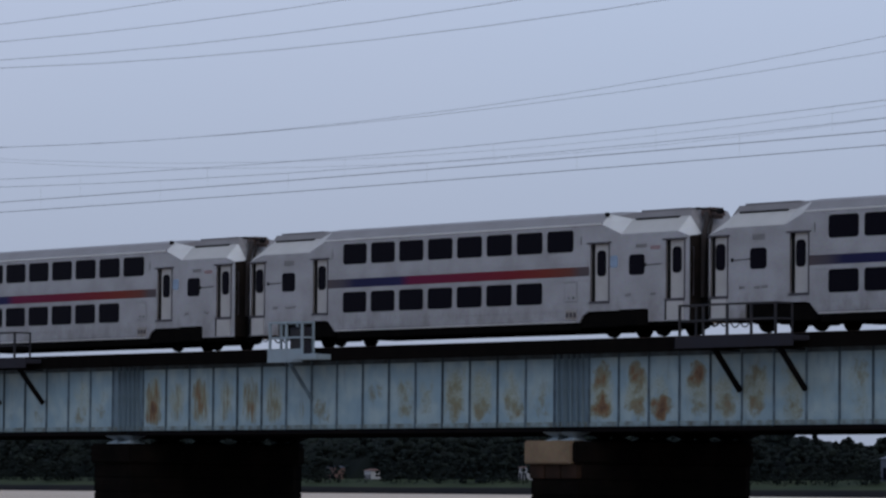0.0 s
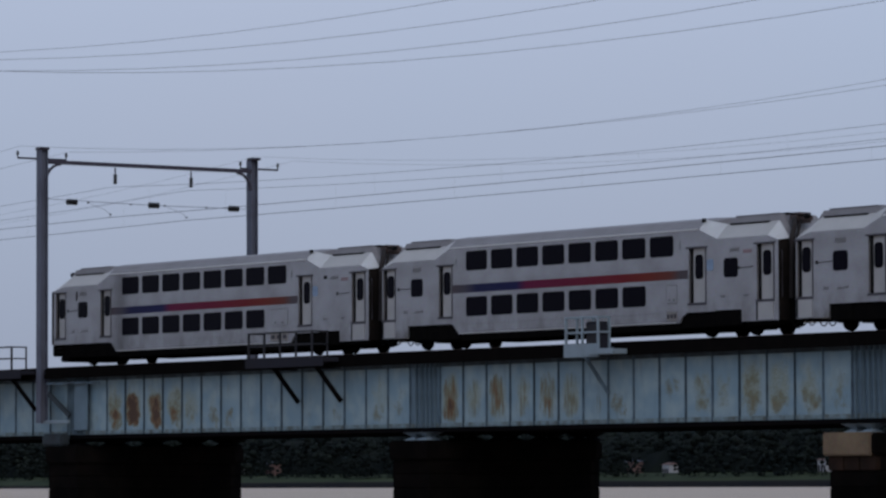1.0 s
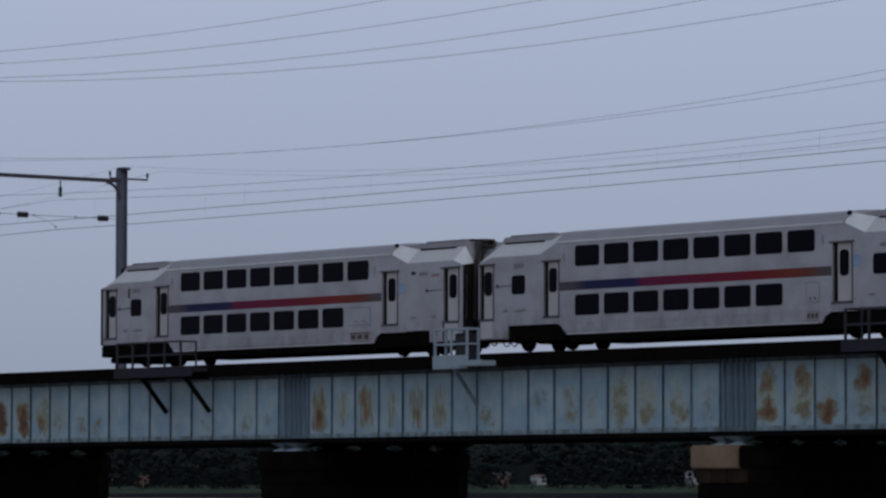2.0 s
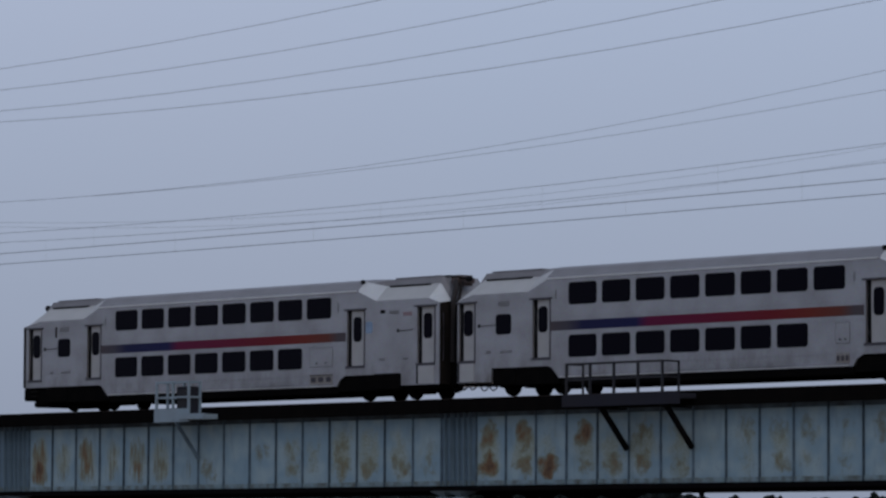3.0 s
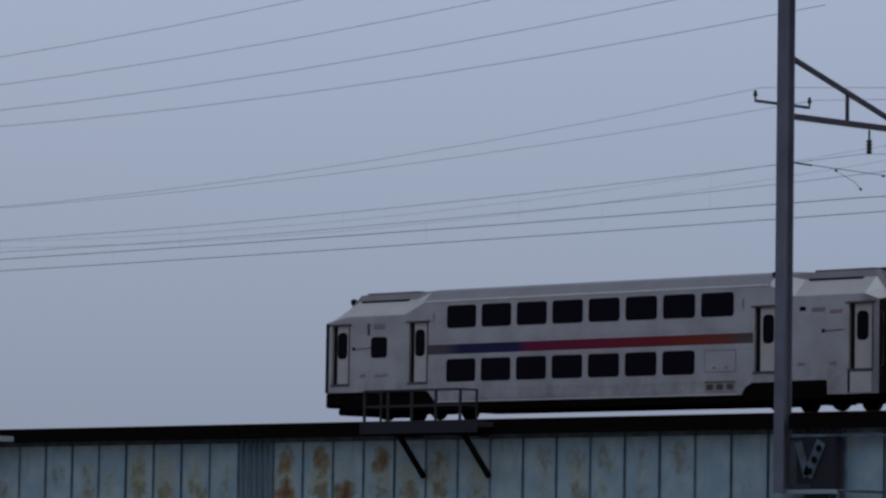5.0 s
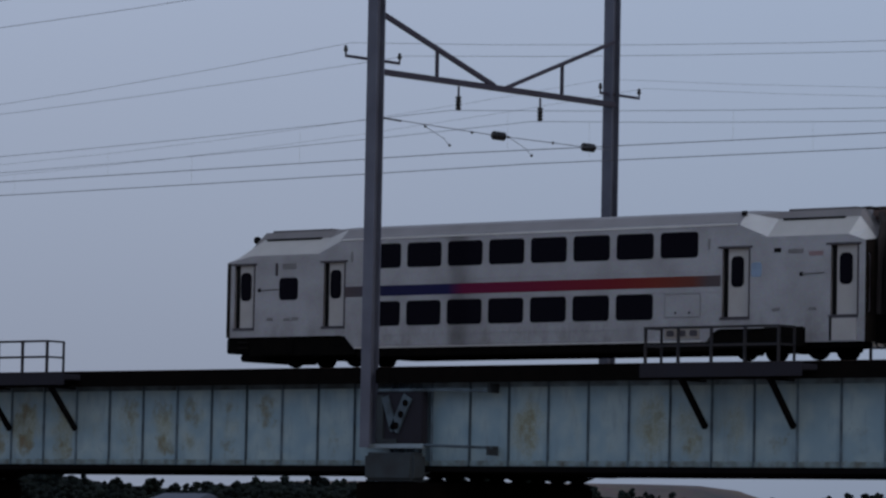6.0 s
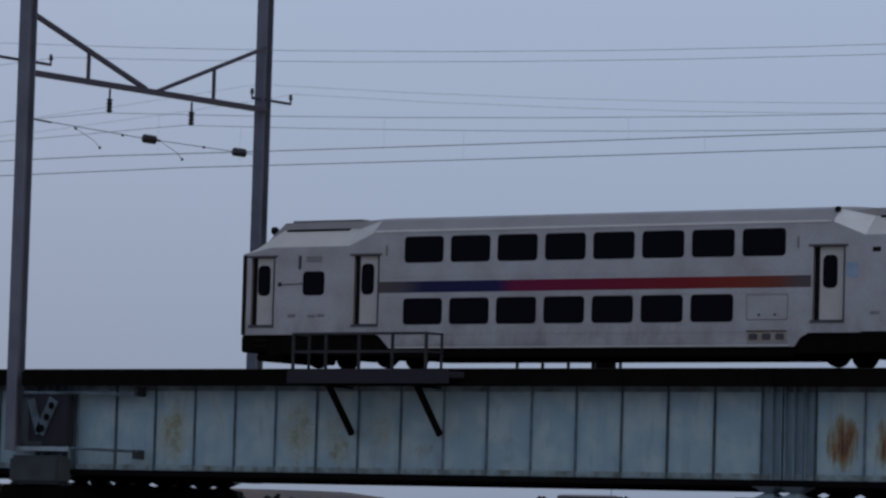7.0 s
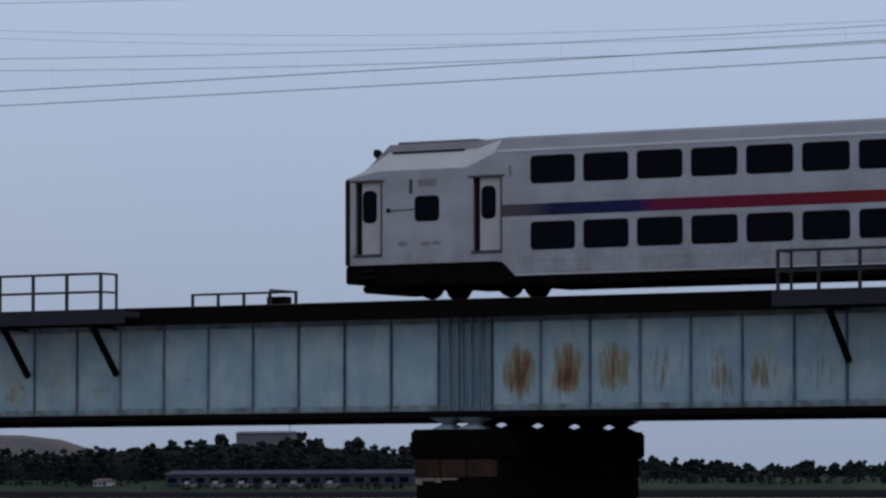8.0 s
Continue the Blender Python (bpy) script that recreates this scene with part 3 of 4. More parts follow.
def far_side():
    far_building("boat_shed", "long low boat shed with a grey-blue roof", -899, 1281, 4.6, 104, 9, 4.0, DARKWALL, DARKWALL, 17)
    far_building("hilltop_hall", "flat brown-grey hall above the woods", -968, 1428, 6, 26, 5, 19.5, HALL, HALL, 5)
    far_building("blue_warehouse", "pale blue warehouse between the trees", -1262, 1300, 4, 26, 18, 12, SLATE, SLATE, 4)
    rnd = random.Random(3)
    # roofs and gables that show through the edge of the wood
    for x, w, h, wall in ((-2172, 9, 8, WHITE), (-2140, 13, 6, WHITE), (-2110, 6, 9, BRICKY), (-2010, 9, 7, WHITE), (-1985, 7, 9, WHITE), (-1950, 7, 11, BRICKY), (-1800, 7, 7, WHITE), (-1740, 8, 6, WHITE), (-1716, 6, 9, WHITE),
                          (-1640, 7, 10, BRICKY), (-1612, 6, 8, WHITE), (-1500, 7, 10, WHITE), (-1468, 6, 8, WHITE), (-1395, 8, 7, WHITE), (-1180, 8, 5, WHITE), (-930, 7, 2.4, WHITE)):
        far_building("shore_house", "small white house among the trees of the far shore" if wall is WHITE else "red-brown house among the trees of the far shore", x, 1309 if h > 5 else 1280, 4.4, w * 0.8, 6, h * 0.78, BRICKY if wall is WHITE else SLATE, wall, 3)
    for k in range(6):
        x = -885 + k * 11.5 + rnd.uniform(-2, 2)
        boat = thing("moored_boat", "small white motor boat hauled out on the shore", "boat", (x, 1273 + rnd.uniform(-2, 2), 3.6), "boats by the shed")
        hull = bmesh.new()
        keel = [hull.verts.new(p) for p in ((0, 0, 0.2), (5, 0, 0.2), (6.5, 0, 1.5))]
        deck = [hull.verts.new(p) for p in ((0, -1.1, 1.5), (4.5, -1.1, 1.5), (4.5, 1.1, 1.5), (0, 1.1, 1.5))]
        for f in ((deck[0], deck[1], keel[1], keel[0]), (deck[1], keel[2], keel[1]), (deck[2], keel[1], keel[2]), (deck[3], keel[0], keel[1], deck[2]), (deck[0], keel[0], deck[3])):
            hull.faces.new(f)
        hull.faces.new((deck[0], deck[3], deck[2], keel[2], deck[1]))
        part("hull", hull, WHITE, boat)
        part("cabin", bevelled(1.2, 3.4, -0.8, 0.8, 1.52, 2.5, 0.15), WHITE, boat)
        part("windscreen", box(3.41, 3.45, -0.7, 0.7, 1.7, 2.4), GLASS, boat)
    for x, y, h in ((-990, 1500, 38), (-868, 1450, 36), (-700, 1500, 30)):
        mast = thing("radio_mast", "thin grey mast above the far woods", "mast", (x, y, 6), "masts")
        part("shaft", bar((0, 0, 0), (0, 0, h), 0.22), POLE, mast)
        part("foot", box(-0.6, 0.6, -0.6, 0.6, -0.3, 0.3), POLE, mast)


river()
land()
far_side()
hill()
far_woods()


# ---- bridge ----
RUSTY = {  # rust of the panels, span by span from up river: low down, high up, yellowing
    1: {9: (0.3, 0.2, 0.4), 11: (0.4, 0.0, 0.3)},
    2: {0: (0.2, 0.0, 0.4), 1: (1.3, 0.6, 1.0), 2: (2.3, 2.3, 1.0), 3: (1.7, 1.5, 1.0), 4: (1.1, 0.5, 1.0), 5: (0.35, 0.2, 0.8), 6: (0.55, 0.0, 0.5), 7: (0.55, 0.1, 0.4), 8: (0.2, 0.0, 0.3), 12: (0.3, 0.0, 0.4), 14: (0.5, 0.1, 0.6), 15: (0.3, 0.2, 0.4)},
    3: {0: (1.3, 1.0, 0.9), 1: (0.35, 0.3, 0.75), 2: (0.6, 1.0, 0.85), 3: (0.35, 0.4, 0.7), 4: (0.6, 0.7, 0.7), 5: (0.6, 0.4, 0.8), 6: (0.25, 0.1, 0.4), 7: (0.65, 0.0, 0.3), 9: (0.0, 0.45, 0.3), 10: (0.5, 0.35, 0.7),
        11: (0.35, 0.3, 0.55), 12: (0.7, 0.6, 1.0), 13: (0.7, 0.1, 0.95), 14: (0.75, 0.2, 0.8), 15: (0.4, 0.25, 0.5)},
    4: {0: (1.5, 1.1, 1.0), 1: (1.0, 1.1, 1.0), 2: (1.45, 0.2, 0.7), 3: (0.6, 1.35, 0.8), 4: (0.8, 0.2, 0.8), 5: (0.85, 0.65, 0.9), 6: (0.5, 0.3, 0.75), 7: (0.15, 0.1, 0.4), 8: (0.3, 0.45, 0.6), 9: (0.65, 0.45, 0.7), 10: (0.3, 0.5, 0.55),
        11: (0.35, 0.3, 0.4), 12: (0.2, 0.5, 0.4), 14: (0.3, 0.0, 0.3)},
    5: {2: (0.28, 0.4, 0.85), 3: (0.15, 0.15, 0.4), 4: (0.15, 0.15, 0.35), 5: (0.28, 0.4, 0.85), 6: (0.32, 0.22, 0.7), 7: (0.2, 0.2, 0.6), 8: (0.35, 0.0, 0.3)},
    6: {0: (0.5, 1.25, 0.8), 1: (0.65, 1.3, 0.8), 2: (0.2, 0.95, 0.75), 3: (0.1, 0.36, 0.35), 4: (0.55, 0.28, 0.4), 5: (0.2, 0.48, 0.7), 6: (0.1, 0.3, 0.3)},
}
RUST_HEIGHT = {2: 0.55, 4: 0.95, 6: 0.36}
PORTAL_AT = (-169.1, -88.98)


def rail_profile(y, length):
    """One flat-bottomed rail: foot, web and head in a single rolled section."""
    half = ((0.07, 7.18), (0.07, 7.19), (0.012, 7.215), (0.009, 7.37), (0.036, 7.385), (0.036, 7.41), (0.028, RAIL_TOP))
    ring = [(y + u, z) for u, z in half] + [(y - u, z) for u, z in reversed(half)]
    bm = bmesh.new()
    a, b = [bm.verts.new((0, v, z)) for v, z in ring], [bm.verts.new((length, v, z)) for v, z in ring]
    bm.faces.new(a[::-1]), bm.faces.new(b)
    for k in range(len(ring)):
        j = (k + 1) % len(ring)
        bm.faces.new((a[k], a[j], b[j], b[k]))
    return bm


def stiffener_mesh(name, leg, mat):
    """A riveted angle: a flat leg on the web and a leg standing out from it."""
    return mesh_of(name, box(-0.012, 0.012, -leg, 0.0, -1.285, 1.285, box(-0.06, 0.035, -0.012, 0.004, -1.285, 1.285)), mat)


def bridge():
    pitch = 1.533
    panel_meshes = [mesh_of("web_panel", box(-pitch / 2 + 0.02, pitch / 2 - 0.02, 0, 0.02, -1.285, 1.285), m) for m in (PAINT, STREAKED)]
    stiff_mesh, post_mesh = stiffener_mesh("stiffener", 0.075, STIFF), stiffener_mesh("bearing_post", 0.14, POST_PAINT)
    mid = (WEB_LOW + WEB_TOP) / 2
    rnd = random.Random(8)
    for number, (start, stop) in enumerate(zip(JOINTS, JOINTS[1:])):
        first = 0.98 if number == 6 else 1.2
        length, last = stop - start, first + 16 * pitch
        span = thing("bridge_span", "pale blue riveted plate girder span with rust streaks", "bridge span", (start, FACE, 0), "spans of the railway bridge")
        part("bottom_flange", box(0.02, length - 0.02, -0.22, 0.24, 4.05, 4.226), FLANGE, span, "black bottom flange")
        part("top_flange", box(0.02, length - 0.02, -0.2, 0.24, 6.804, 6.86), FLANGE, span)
        part("web_angle", box(0.05, length - 0.05, -0.016, -0.001, WEB_LOW + 0.004, WEB_LOW + 0.17), FOOT, span, "rust-flecked angle")
        part("web_angle", box(0.05, length - 0.05, -0.016, -0.001, WEB_TOP - 0.17, WEB_TOP - 0.004), STIFF, span)
        for k in range(16):
            ob = piece("web_panel", panel_meshes[1 if number == 6 or number == 3 and k < 7 else 0], span, (first + pitch * (k + 0.5), 0, mid))
            low, high, yellow = RUSTY.get(number, {}).get(k, (0.22 * rnd.random(), 0.15 * rnd.random(), 0.3 * rnd.random()))
            ob.color = (low, high, yellow, RUST_HEIGHT.get(number, 0.6))
        for x0, x1 in ((0.02, first - 0.02), (last + 0.02, length - 0.02)):
            part("end_plate", box(x0, x1, 0.0, 0.02, WEB_LOW + 0.001, WEB_TOP - 0.001), POST_PAINT, span)
        for k in range(17):
            piece("stiffener", stiff_mesh, span, (first + pitch * k, 0, mid))
        for at in (0.05, 0.34, 0.63, first - 0.28, length - 0.05, length - 0.36):
            piece("bearing_post", post_mesh, span, (at, 0, mid))
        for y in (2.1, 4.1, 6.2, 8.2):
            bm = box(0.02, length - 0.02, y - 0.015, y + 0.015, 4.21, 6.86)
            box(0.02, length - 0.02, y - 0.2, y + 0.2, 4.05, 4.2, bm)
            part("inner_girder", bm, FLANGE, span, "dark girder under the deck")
        # ties, guard timbers and the dark walkway edge, notched round the portal columns
        notches = [x - start for x in PORTAL_AT if start < x < stop]
        bm = bmesh.new()
        k = 0.2
        while k < length - 0.1:
            near = -0.32 if any(abs(k - x) < 0.45 for x in notches) else -0.60
            for y0, y1 in ((near, 4.95), (5.15, 9.2)):
                box(k - 0.11, k + 0.11, y0, y1, 6.864, 7.16 + rnd.uniform(-0.015, 0.015), bm)
            k += 0.36
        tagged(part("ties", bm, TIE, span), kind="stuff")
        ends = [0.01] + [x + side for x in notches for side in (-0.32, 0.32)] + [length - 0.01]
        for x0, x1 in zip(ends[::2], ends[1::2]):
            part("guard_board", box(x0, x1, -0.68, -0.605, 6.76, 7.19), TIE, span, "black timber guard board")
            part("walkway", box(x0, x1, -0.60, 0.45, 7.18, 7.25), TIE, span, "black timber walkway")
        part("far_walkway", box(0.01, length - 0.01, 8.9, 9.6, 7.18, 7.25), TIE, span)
        for centre in (NEAR_TRACK - FACE, FAR_TRACK - FACE):
            for side in (-0.7525, 0.7525):
                part("rail", rail_profile(centre + side, length), RAIL, span)


def hexagon(x0, x1, y0, y1, nose, z0, z1, bm=None):
    """A pier course with a pointed far end."""
    bm, mid = bm or bmesh.new(), (x0 + x1) / 2
    plan = [(x0, y0), (x1, y0), (x1, y1 - nose), (mid, y1), (x0, y1 - nose)]
    low, top = [bm.verts.new((x, y, z0)) for x, y in plan], [bm.verts.new((x, y, z1)) for x, y in plan]
    bm.faces.new(low[::-1]), bm.faces.new(top)
    for k in range(5):
        j = (k + 1) % 5
        bm.faces.new((low[k], low[j], top[j], top[k]))
    return bm


def bridge_pier(x, tan=False):
    stained = tan or x > -70
    pier = thing("bridge_pier", "tan and black weathered stone bridge pier in the river" if tan else "black weathered stone bridge pier in the river", "pier", (x, FACE, 0), "piers of the railway bridge")
    bm = hexagon(-1.35, 1.35, -0.92, 8.9, 1.4, 2.94, 3.72)
    bmesh.ops.bevel(bm, geom=bm.edges[:], offset=0.07, segments=2, affect="EDGES")
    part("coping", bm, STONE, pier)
    if tan:
        part("coping_stone", bevelled(-1.38, 1.1, -1.0, -0.3, 2.92, 3.74, 0.05), TAN_STONE, pier, "tan coping stone")
    z, course = 2.93, 0
    while z > -1.2:
        h = 0.56
        bm = hexagon(-1.22, 1.22, -0.78, 8.75, 1.4, z - h + 0.02, z)
        bmesh.ops.bevel(bm, geom=[e for e in bm.edges if abs(e.verts[0].co.z - e.verts[1].co.z) < 1e-4], offset=0.03, segments=1, affect="EDGES")
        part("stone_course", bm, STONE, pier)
        if course == 0 and stained:
            for x0, x1 in ((-1.26, -0.45), (-0.42, 0.38), (0.41, 1.25)):
                part("facing_stone", bevelled(x0, x1, -0.84, -0.6, z - h + 0.04, z - 0.02, 0.03), BROWN_STONE, pier, "brown-stained facing stone")
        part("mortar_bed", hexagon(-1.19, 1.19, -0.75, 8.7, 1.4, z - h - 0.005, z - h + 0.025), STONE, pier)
        if course == 0 and x > -70:
            # pale mortar left on the ledge below the first course, broken off unevenly
            for x0, x1, drop in ((-1.24, -1.02, 0.16), (-1.0, -0.62, 0.06), (-0.6, -0.42, 0.10), (-0.4, 0.1, 0.035)):
                part("mortar_patch", bevelled(x0, x1, -0.83, -0.70, z - h - drop, z - h + 0.03, 0.015), MORTAR, pier, "pale broken mortar")
        z, course = z - h, course + 1
    # bearings under the girders: a stool flaring up and down
    for k, y in enumerate((0.0, 2.1, 4.1, 6.2, 8.2)):
        for side in (-0.64, 0.18):
            bm = bmesh.new()
            for z0, z1, r0, r1 in ((3.73, 3.87, 0.42, 0.16), (3.87, 4.046, 0.16, 0.46)):
                lo = [bm.verts.new((side + sx * r0 * 0.8, y + sy * r0, z0)) for sx, sy in ((-1, -1), (1, -1), (1, 1), (-1, 1))]
                hi = [bm.verts.new((side + sx * r1 * 0.8, y + sy * r1, z1)) for sx, sy in ((-1, -1), (1, -1), (1, 1), (-1, 1))]
                for j in range(4):
                    bm.faces.new((lo[j], lo[(j + 1) % 4], hi[(j + 1) % 4], hi[j]))
                bm.faces.new(lo[::-1]), bm.faces.new(hi)
            part("bearing", bm, CAGE if k == 0 and x > -150 else FLANGE, pier, "pale painted girder bearing" if k == 0 and x > -150 else "")


def railed_platform(x0, x1, brackets=(), y=-1.5, far=False, box_on=False):
    """A refuge platform on diagonal brackets outside the girder."""
    made = thing("refuge_platform", "dark steel refuge platform with pipe railing on the bridge side", "platform", (x0, FACE, 0), "refuge platforms")
    w = x1 - x0
    inner = 9.62 if far else -0.69
    outer = 11.0 if far else y
    lo, hi = min(inner, outer), max(inner, outer)
    part("deck", bevelled(0, w + (0 if far else 0.78), lo, hi, 6.98, 7.16, 0.02), GREY_DECK, made)
    part("fascia", box(-0.1, w + (0.1 if far else 0.8), outer - 0.03, outer + 0.03, 6.80, 7.2), GREY_DECK, made)
    n = 5
    for k in range(n):
        x = 0.05 + (w - 0.1) * k / (n - 1)
        part("post", bar((x, outer + 0.05, 7.15), (x, outer + 0.05, 8.26), 0.075), RAILING, made)
    for x in ((w - 0.05,) if far else (0.05, w - 0.05)):
        part("post", bar((x, inner, 7.15), (x, inner, 8.26), 0.06), RAILING, made)
        for z in (7.72, 8.24):
            part("end_rail", bar((x, inner, z), (x, outer + 0.05, z), 0.06), RAILING, made)
    for z in (7.72, 8.24):
        part("rail", bar((0.02, outer + 0.05, z), (w - 0.02, outer + 0.05, z), 0.07), RAILING, made)
    if not far:
        for x in brackets:
            part("bracket", bar((x, outer + 0.1, 6.82), (x, -0.15, 5.38), 0.13, 0.16), FLANGE, made)
            part("bracket_arm", box(x - 0.07, x + 0.07, outer + 0.02, -0.22, 6.70, 6.755), FLANGE, made)
    if box_on:
        part("equipment_box", bevelled(w - 0.75, w - 0.1, 10.45, 10.9, 7.16, 8.08, 0.02), BLACK, made)


def signal_cage(x):
    made = thing("signal_cage", "pale blue-grey steel maintenance cage with a dark cabinet", "cage", (x, FACE, 0))
    part("deck", bevelled(-0.05, 3.05, -1.3, -0.69, 6.80, 7.0, 0.02), CAGE, made)
    part("fascia", box(0, 2.1, -1.33, -1.28, 6.72, 7.22), CAGE, made)
    part("step", bevelled(1.6, 3.1, -1.42, -1.33, 6.80, 7.02, 0.02), CAGE, made)
    for px in (0.05, 1.05, 2.0):
        for y in (-1.25, -0.72):
            part("post", bar((px, y, 7.0), (px, y, 8.25), 0.08), CAGE, made)
    for z in (7.65, 8.22):
        for y in (-1.25, -0.72):
            part("rail", bar((0.02, y, z), (2.05, y, z), 0.07), CAGE, made)
        for px in (0.05, 2.0):
            part("end_rail", bar((px, -1.25, z), (px, -0.72, z), 0.07), CAGE, made)
    cabinet = part("cabinet", bevelled(1.12, 1.95, -1.15, -0.72, 7.0, 8.05, 0.03), GREY_DECK, made, "dark cabinet")
    part("cabinet_door", bevelled(1.18, 1.88, -1.18, -1.14, 7.1, 7.95, 0.01), RAILING, cabinet)
    for px in (1.2,):
        part("bracket", bar((px, -1.3, 6.82), (px, -0.12, 5.35), 0.1, 0.12), STIFF, made)


bridge()
for joint in JOINTS:
    bridge_pier(joint + 0.24, tan=abs(joint + 114.3) < 1)
for a, b, brackets in ((-176.0, -170.3, (1.9, 5.6)), (-151.05, -146.3, (1.8, 4.9)), (-107.0, -102.3, (1.64, 4.74)), (-77.6, -72.72, (1.3, 4.46)), (-51.25, -46.45, (1.44, 4.6))):
    railed_platform(a, b, brackets)
for a, b in ((-78.3, -74.3),):
    railed_platform(a, b, far=True, box_on=True)
signal_cage(-129.75)


# ---- catenary portals and wires ----
def h_column(name, x, y, z0, z1, parent, w=0.39):
    h, t, c, bm = w / 2, 0.03, 0.014, bmesh.new()
    plan = [(-h, -h), (h, -h), (h, t - h), (c, t - h), (c, h - t), (h, h - t), (h, h), (-h, h), (-h, h - t), (-c, h - t), (-c, t - h), (-h, t - h)]
    low, high = [bm.verts.new((x + u, y + v, z0)) for u, v in plan], [bm.verts.new((x + u, y + v, z1)) for u, v in plan]
    bm.faces.new(low[::-1]), bm.faces.new(high)
    for k in range(12):
        bm.faces.new((low[k], low[(k + 1) % 12], high[(k + 1) % 12], high[k]))
    return part(name, bm, POLE, parent)


def insulator(name, at, parent, axis="y", length=0.62, r=0.15):
    profile = [(0.04, -length / 2)]
    n = 4
    for k in range(n):
        s = -length / 2 + length * (k + 0.2) / n
        profile += [(0.07, s), (r, s + length * 0.06), (r, s + length * 0.12), (0.07, s + length * 0.17)]
    profile.append((0.04, length / 2))
    return part(name, spun(profile, at, axis, 10), PORCELAIN, parent)


def cross_arm(x, y, z, reach_in, reach_out, parent):
    arm = part("cross_arm", bar((x, y - reach_out, z), (x, y + reach_in, z), 0.07, 0.085), BEAM, parent)
    for yy in (y - reach_out, y + reach_in):
        part("pin_insulator", spun([(0.03, 0), (0.03, 0.1), (0.07, 0.12), (0.07, 0.18), (0.045, 0.2), (0.06, 0.23), (0.03, 0.3)], (x, yy, z + 0.03), "z", 8), PORCELAIN, arm)


def portal(x, far_y, tall):
    near_y, top = -0.6, 25.0 if tall else 17.15
    made = thing("catenary_portal", "tall grey steel catenary portal with a V-braced beam" if tall else "grey steel catenary portal with a level beam and knee braces",
                 "portal", (x, FACE, 0), "catenary portals")
    h_column("column", 0, near_y, 4.78, top, made)
    h_column("column", -0.25 if tall else -0.15, far_y, 4.4, top, made)
    part("outrigger", box(-0.45, 0.0, 8.42, far_y + 0.3, 4.1, 4.4), FLANGE, made)
    beam_z = 16.5 if tall else 16.61
    part("beam", box(-0.11, 0.11, near_y + 0.2, far_y - 0.2, beam_z - 0.085, beam_z + 0.085), BEAM, made)
    if tall:
        middle = (near_y + far_y) / 2
        for end in (near_y + 0.19, far_y - 0.19):
            toward = middle - 0.3 if end < middle else middle + 0.3
            part("diagonal", bar((0, end, beam_z + (1.85 if end < middle else 2.1)), (0, toward, beam_z + 0.06), 0.11, 0.15 if end < middle else 0.11), BEAM, made)
            part("strut", bar((0, end + (toward - end) * 0.49, beam_z + 0.1), (0, end + (toward - end) * 0.49, beam_z + (0.99 if end < middle else 1.1)), 0.09), BEAM, made)
        part("top_arm", box(-0.1, 0.1, near_y - 2.4, far_y + 2.6, 24.5, 24.7), BEAM, made)
    else:
        for end, toward in ((near_y + 0.19, near_y + 0.95), (far_y - 0.19, far_y - 0.95)):
            bm = bmesh.new()
            arc = [(0, end + (toward - end) * (1 - math.cos(a)), beam_z - 0.9 + 0.8 * math.sin(a)) for a in (radians(15 * k) for k in range(7))]
            for p, q in zip(arc, arc[1:]):
                bar(p, q, 0.12, 0.1, bm)
            part("knee_brace", bm, BEAM, made)
        for y in (near_y, far_y):
            part("column_cap", bevelled(-0.25, 0.25, y - 0.25, y + 0.25, top - 0.02, top + 0.1, 0.03), BEAM, made)
    arm_z = 16.88 if tall else 16.75
    cross_arm(-0.24, near_y, arm_z, 1.4, 1.15, made)
    cross_arm(-0.24, far_y, arm_z, 1.5, 0.6, made)
    for y in (NEAR_TRACK - FACE, FAR_TRACK - FACE):
        at = y + (0.4 if tall else 0.25)
        part("hanger", bar((0, at, beam_z - 0.12), (0, at, beam_z - 0.45), 0.05), BEAM, made)
        insulator("string_insulator", (0, at, beam_z - 0.65), made, "z", 0.46, 0.1)
    # span wire with strain insulators and steady arms
    wire_z = 14.97 if tall else 14.83
    part("span_wire", tube([(0, near_y + 0.2, wire_z + 0.1), (0, 5.3, wire_z), (0, far_y - 0.2, wire_z)], 0.012, 4), WIRE, made)
    for y in ((5.45, 10.1) if tall else (0.95, 5.35, 9.75)):
        insulator("strain_insulator", (0, y, wire_z), made, "y", 0.58, 0.145)
    if tall:
        part("strain_rod", bar((0, near_y + 0.2, wire_z + 0.1), (0, near_y + 1.25, wire_z + 0.07), 0.05), PORCELAIN, made)
    for y in (NEAR_TRACK - FACE, FAR_TRACK - FACE):
        for yy, up in ((y - 1.2, 0.0), (y, -0.5), (y + 1.1, 0.0)):
            part("wire_clamp", spun([(0.02, -0.05), (0.045, -0.02), (0.045, 0.02), (0.02, 0.05)], (0, yy, wire_z + up), "y", 8), PORCELAIN, made)
        part("steady_arm", tube([(0, y - 1.2, wire_z), (0, y - 0.3, wire_z - 0.3), (0, y, wire_z - 0.5)], 0.009, 5), WIRE, made)
    # foot bracket on the girder's end: plates with lightening holes, and a cast seat on the pier
    bracket = part("foot_bracket", bevelled(-0.1, 2.15, -0.55, -0.42, 4.75, 4.9, 0.02), CAGE, made)
    part("top_pipe", tube([(0.3, -0.5, 6.55), (3.0, -0.45, 6.55), (4.6, -0.4, 6.5)], 0.05, 6), STIFF, made)
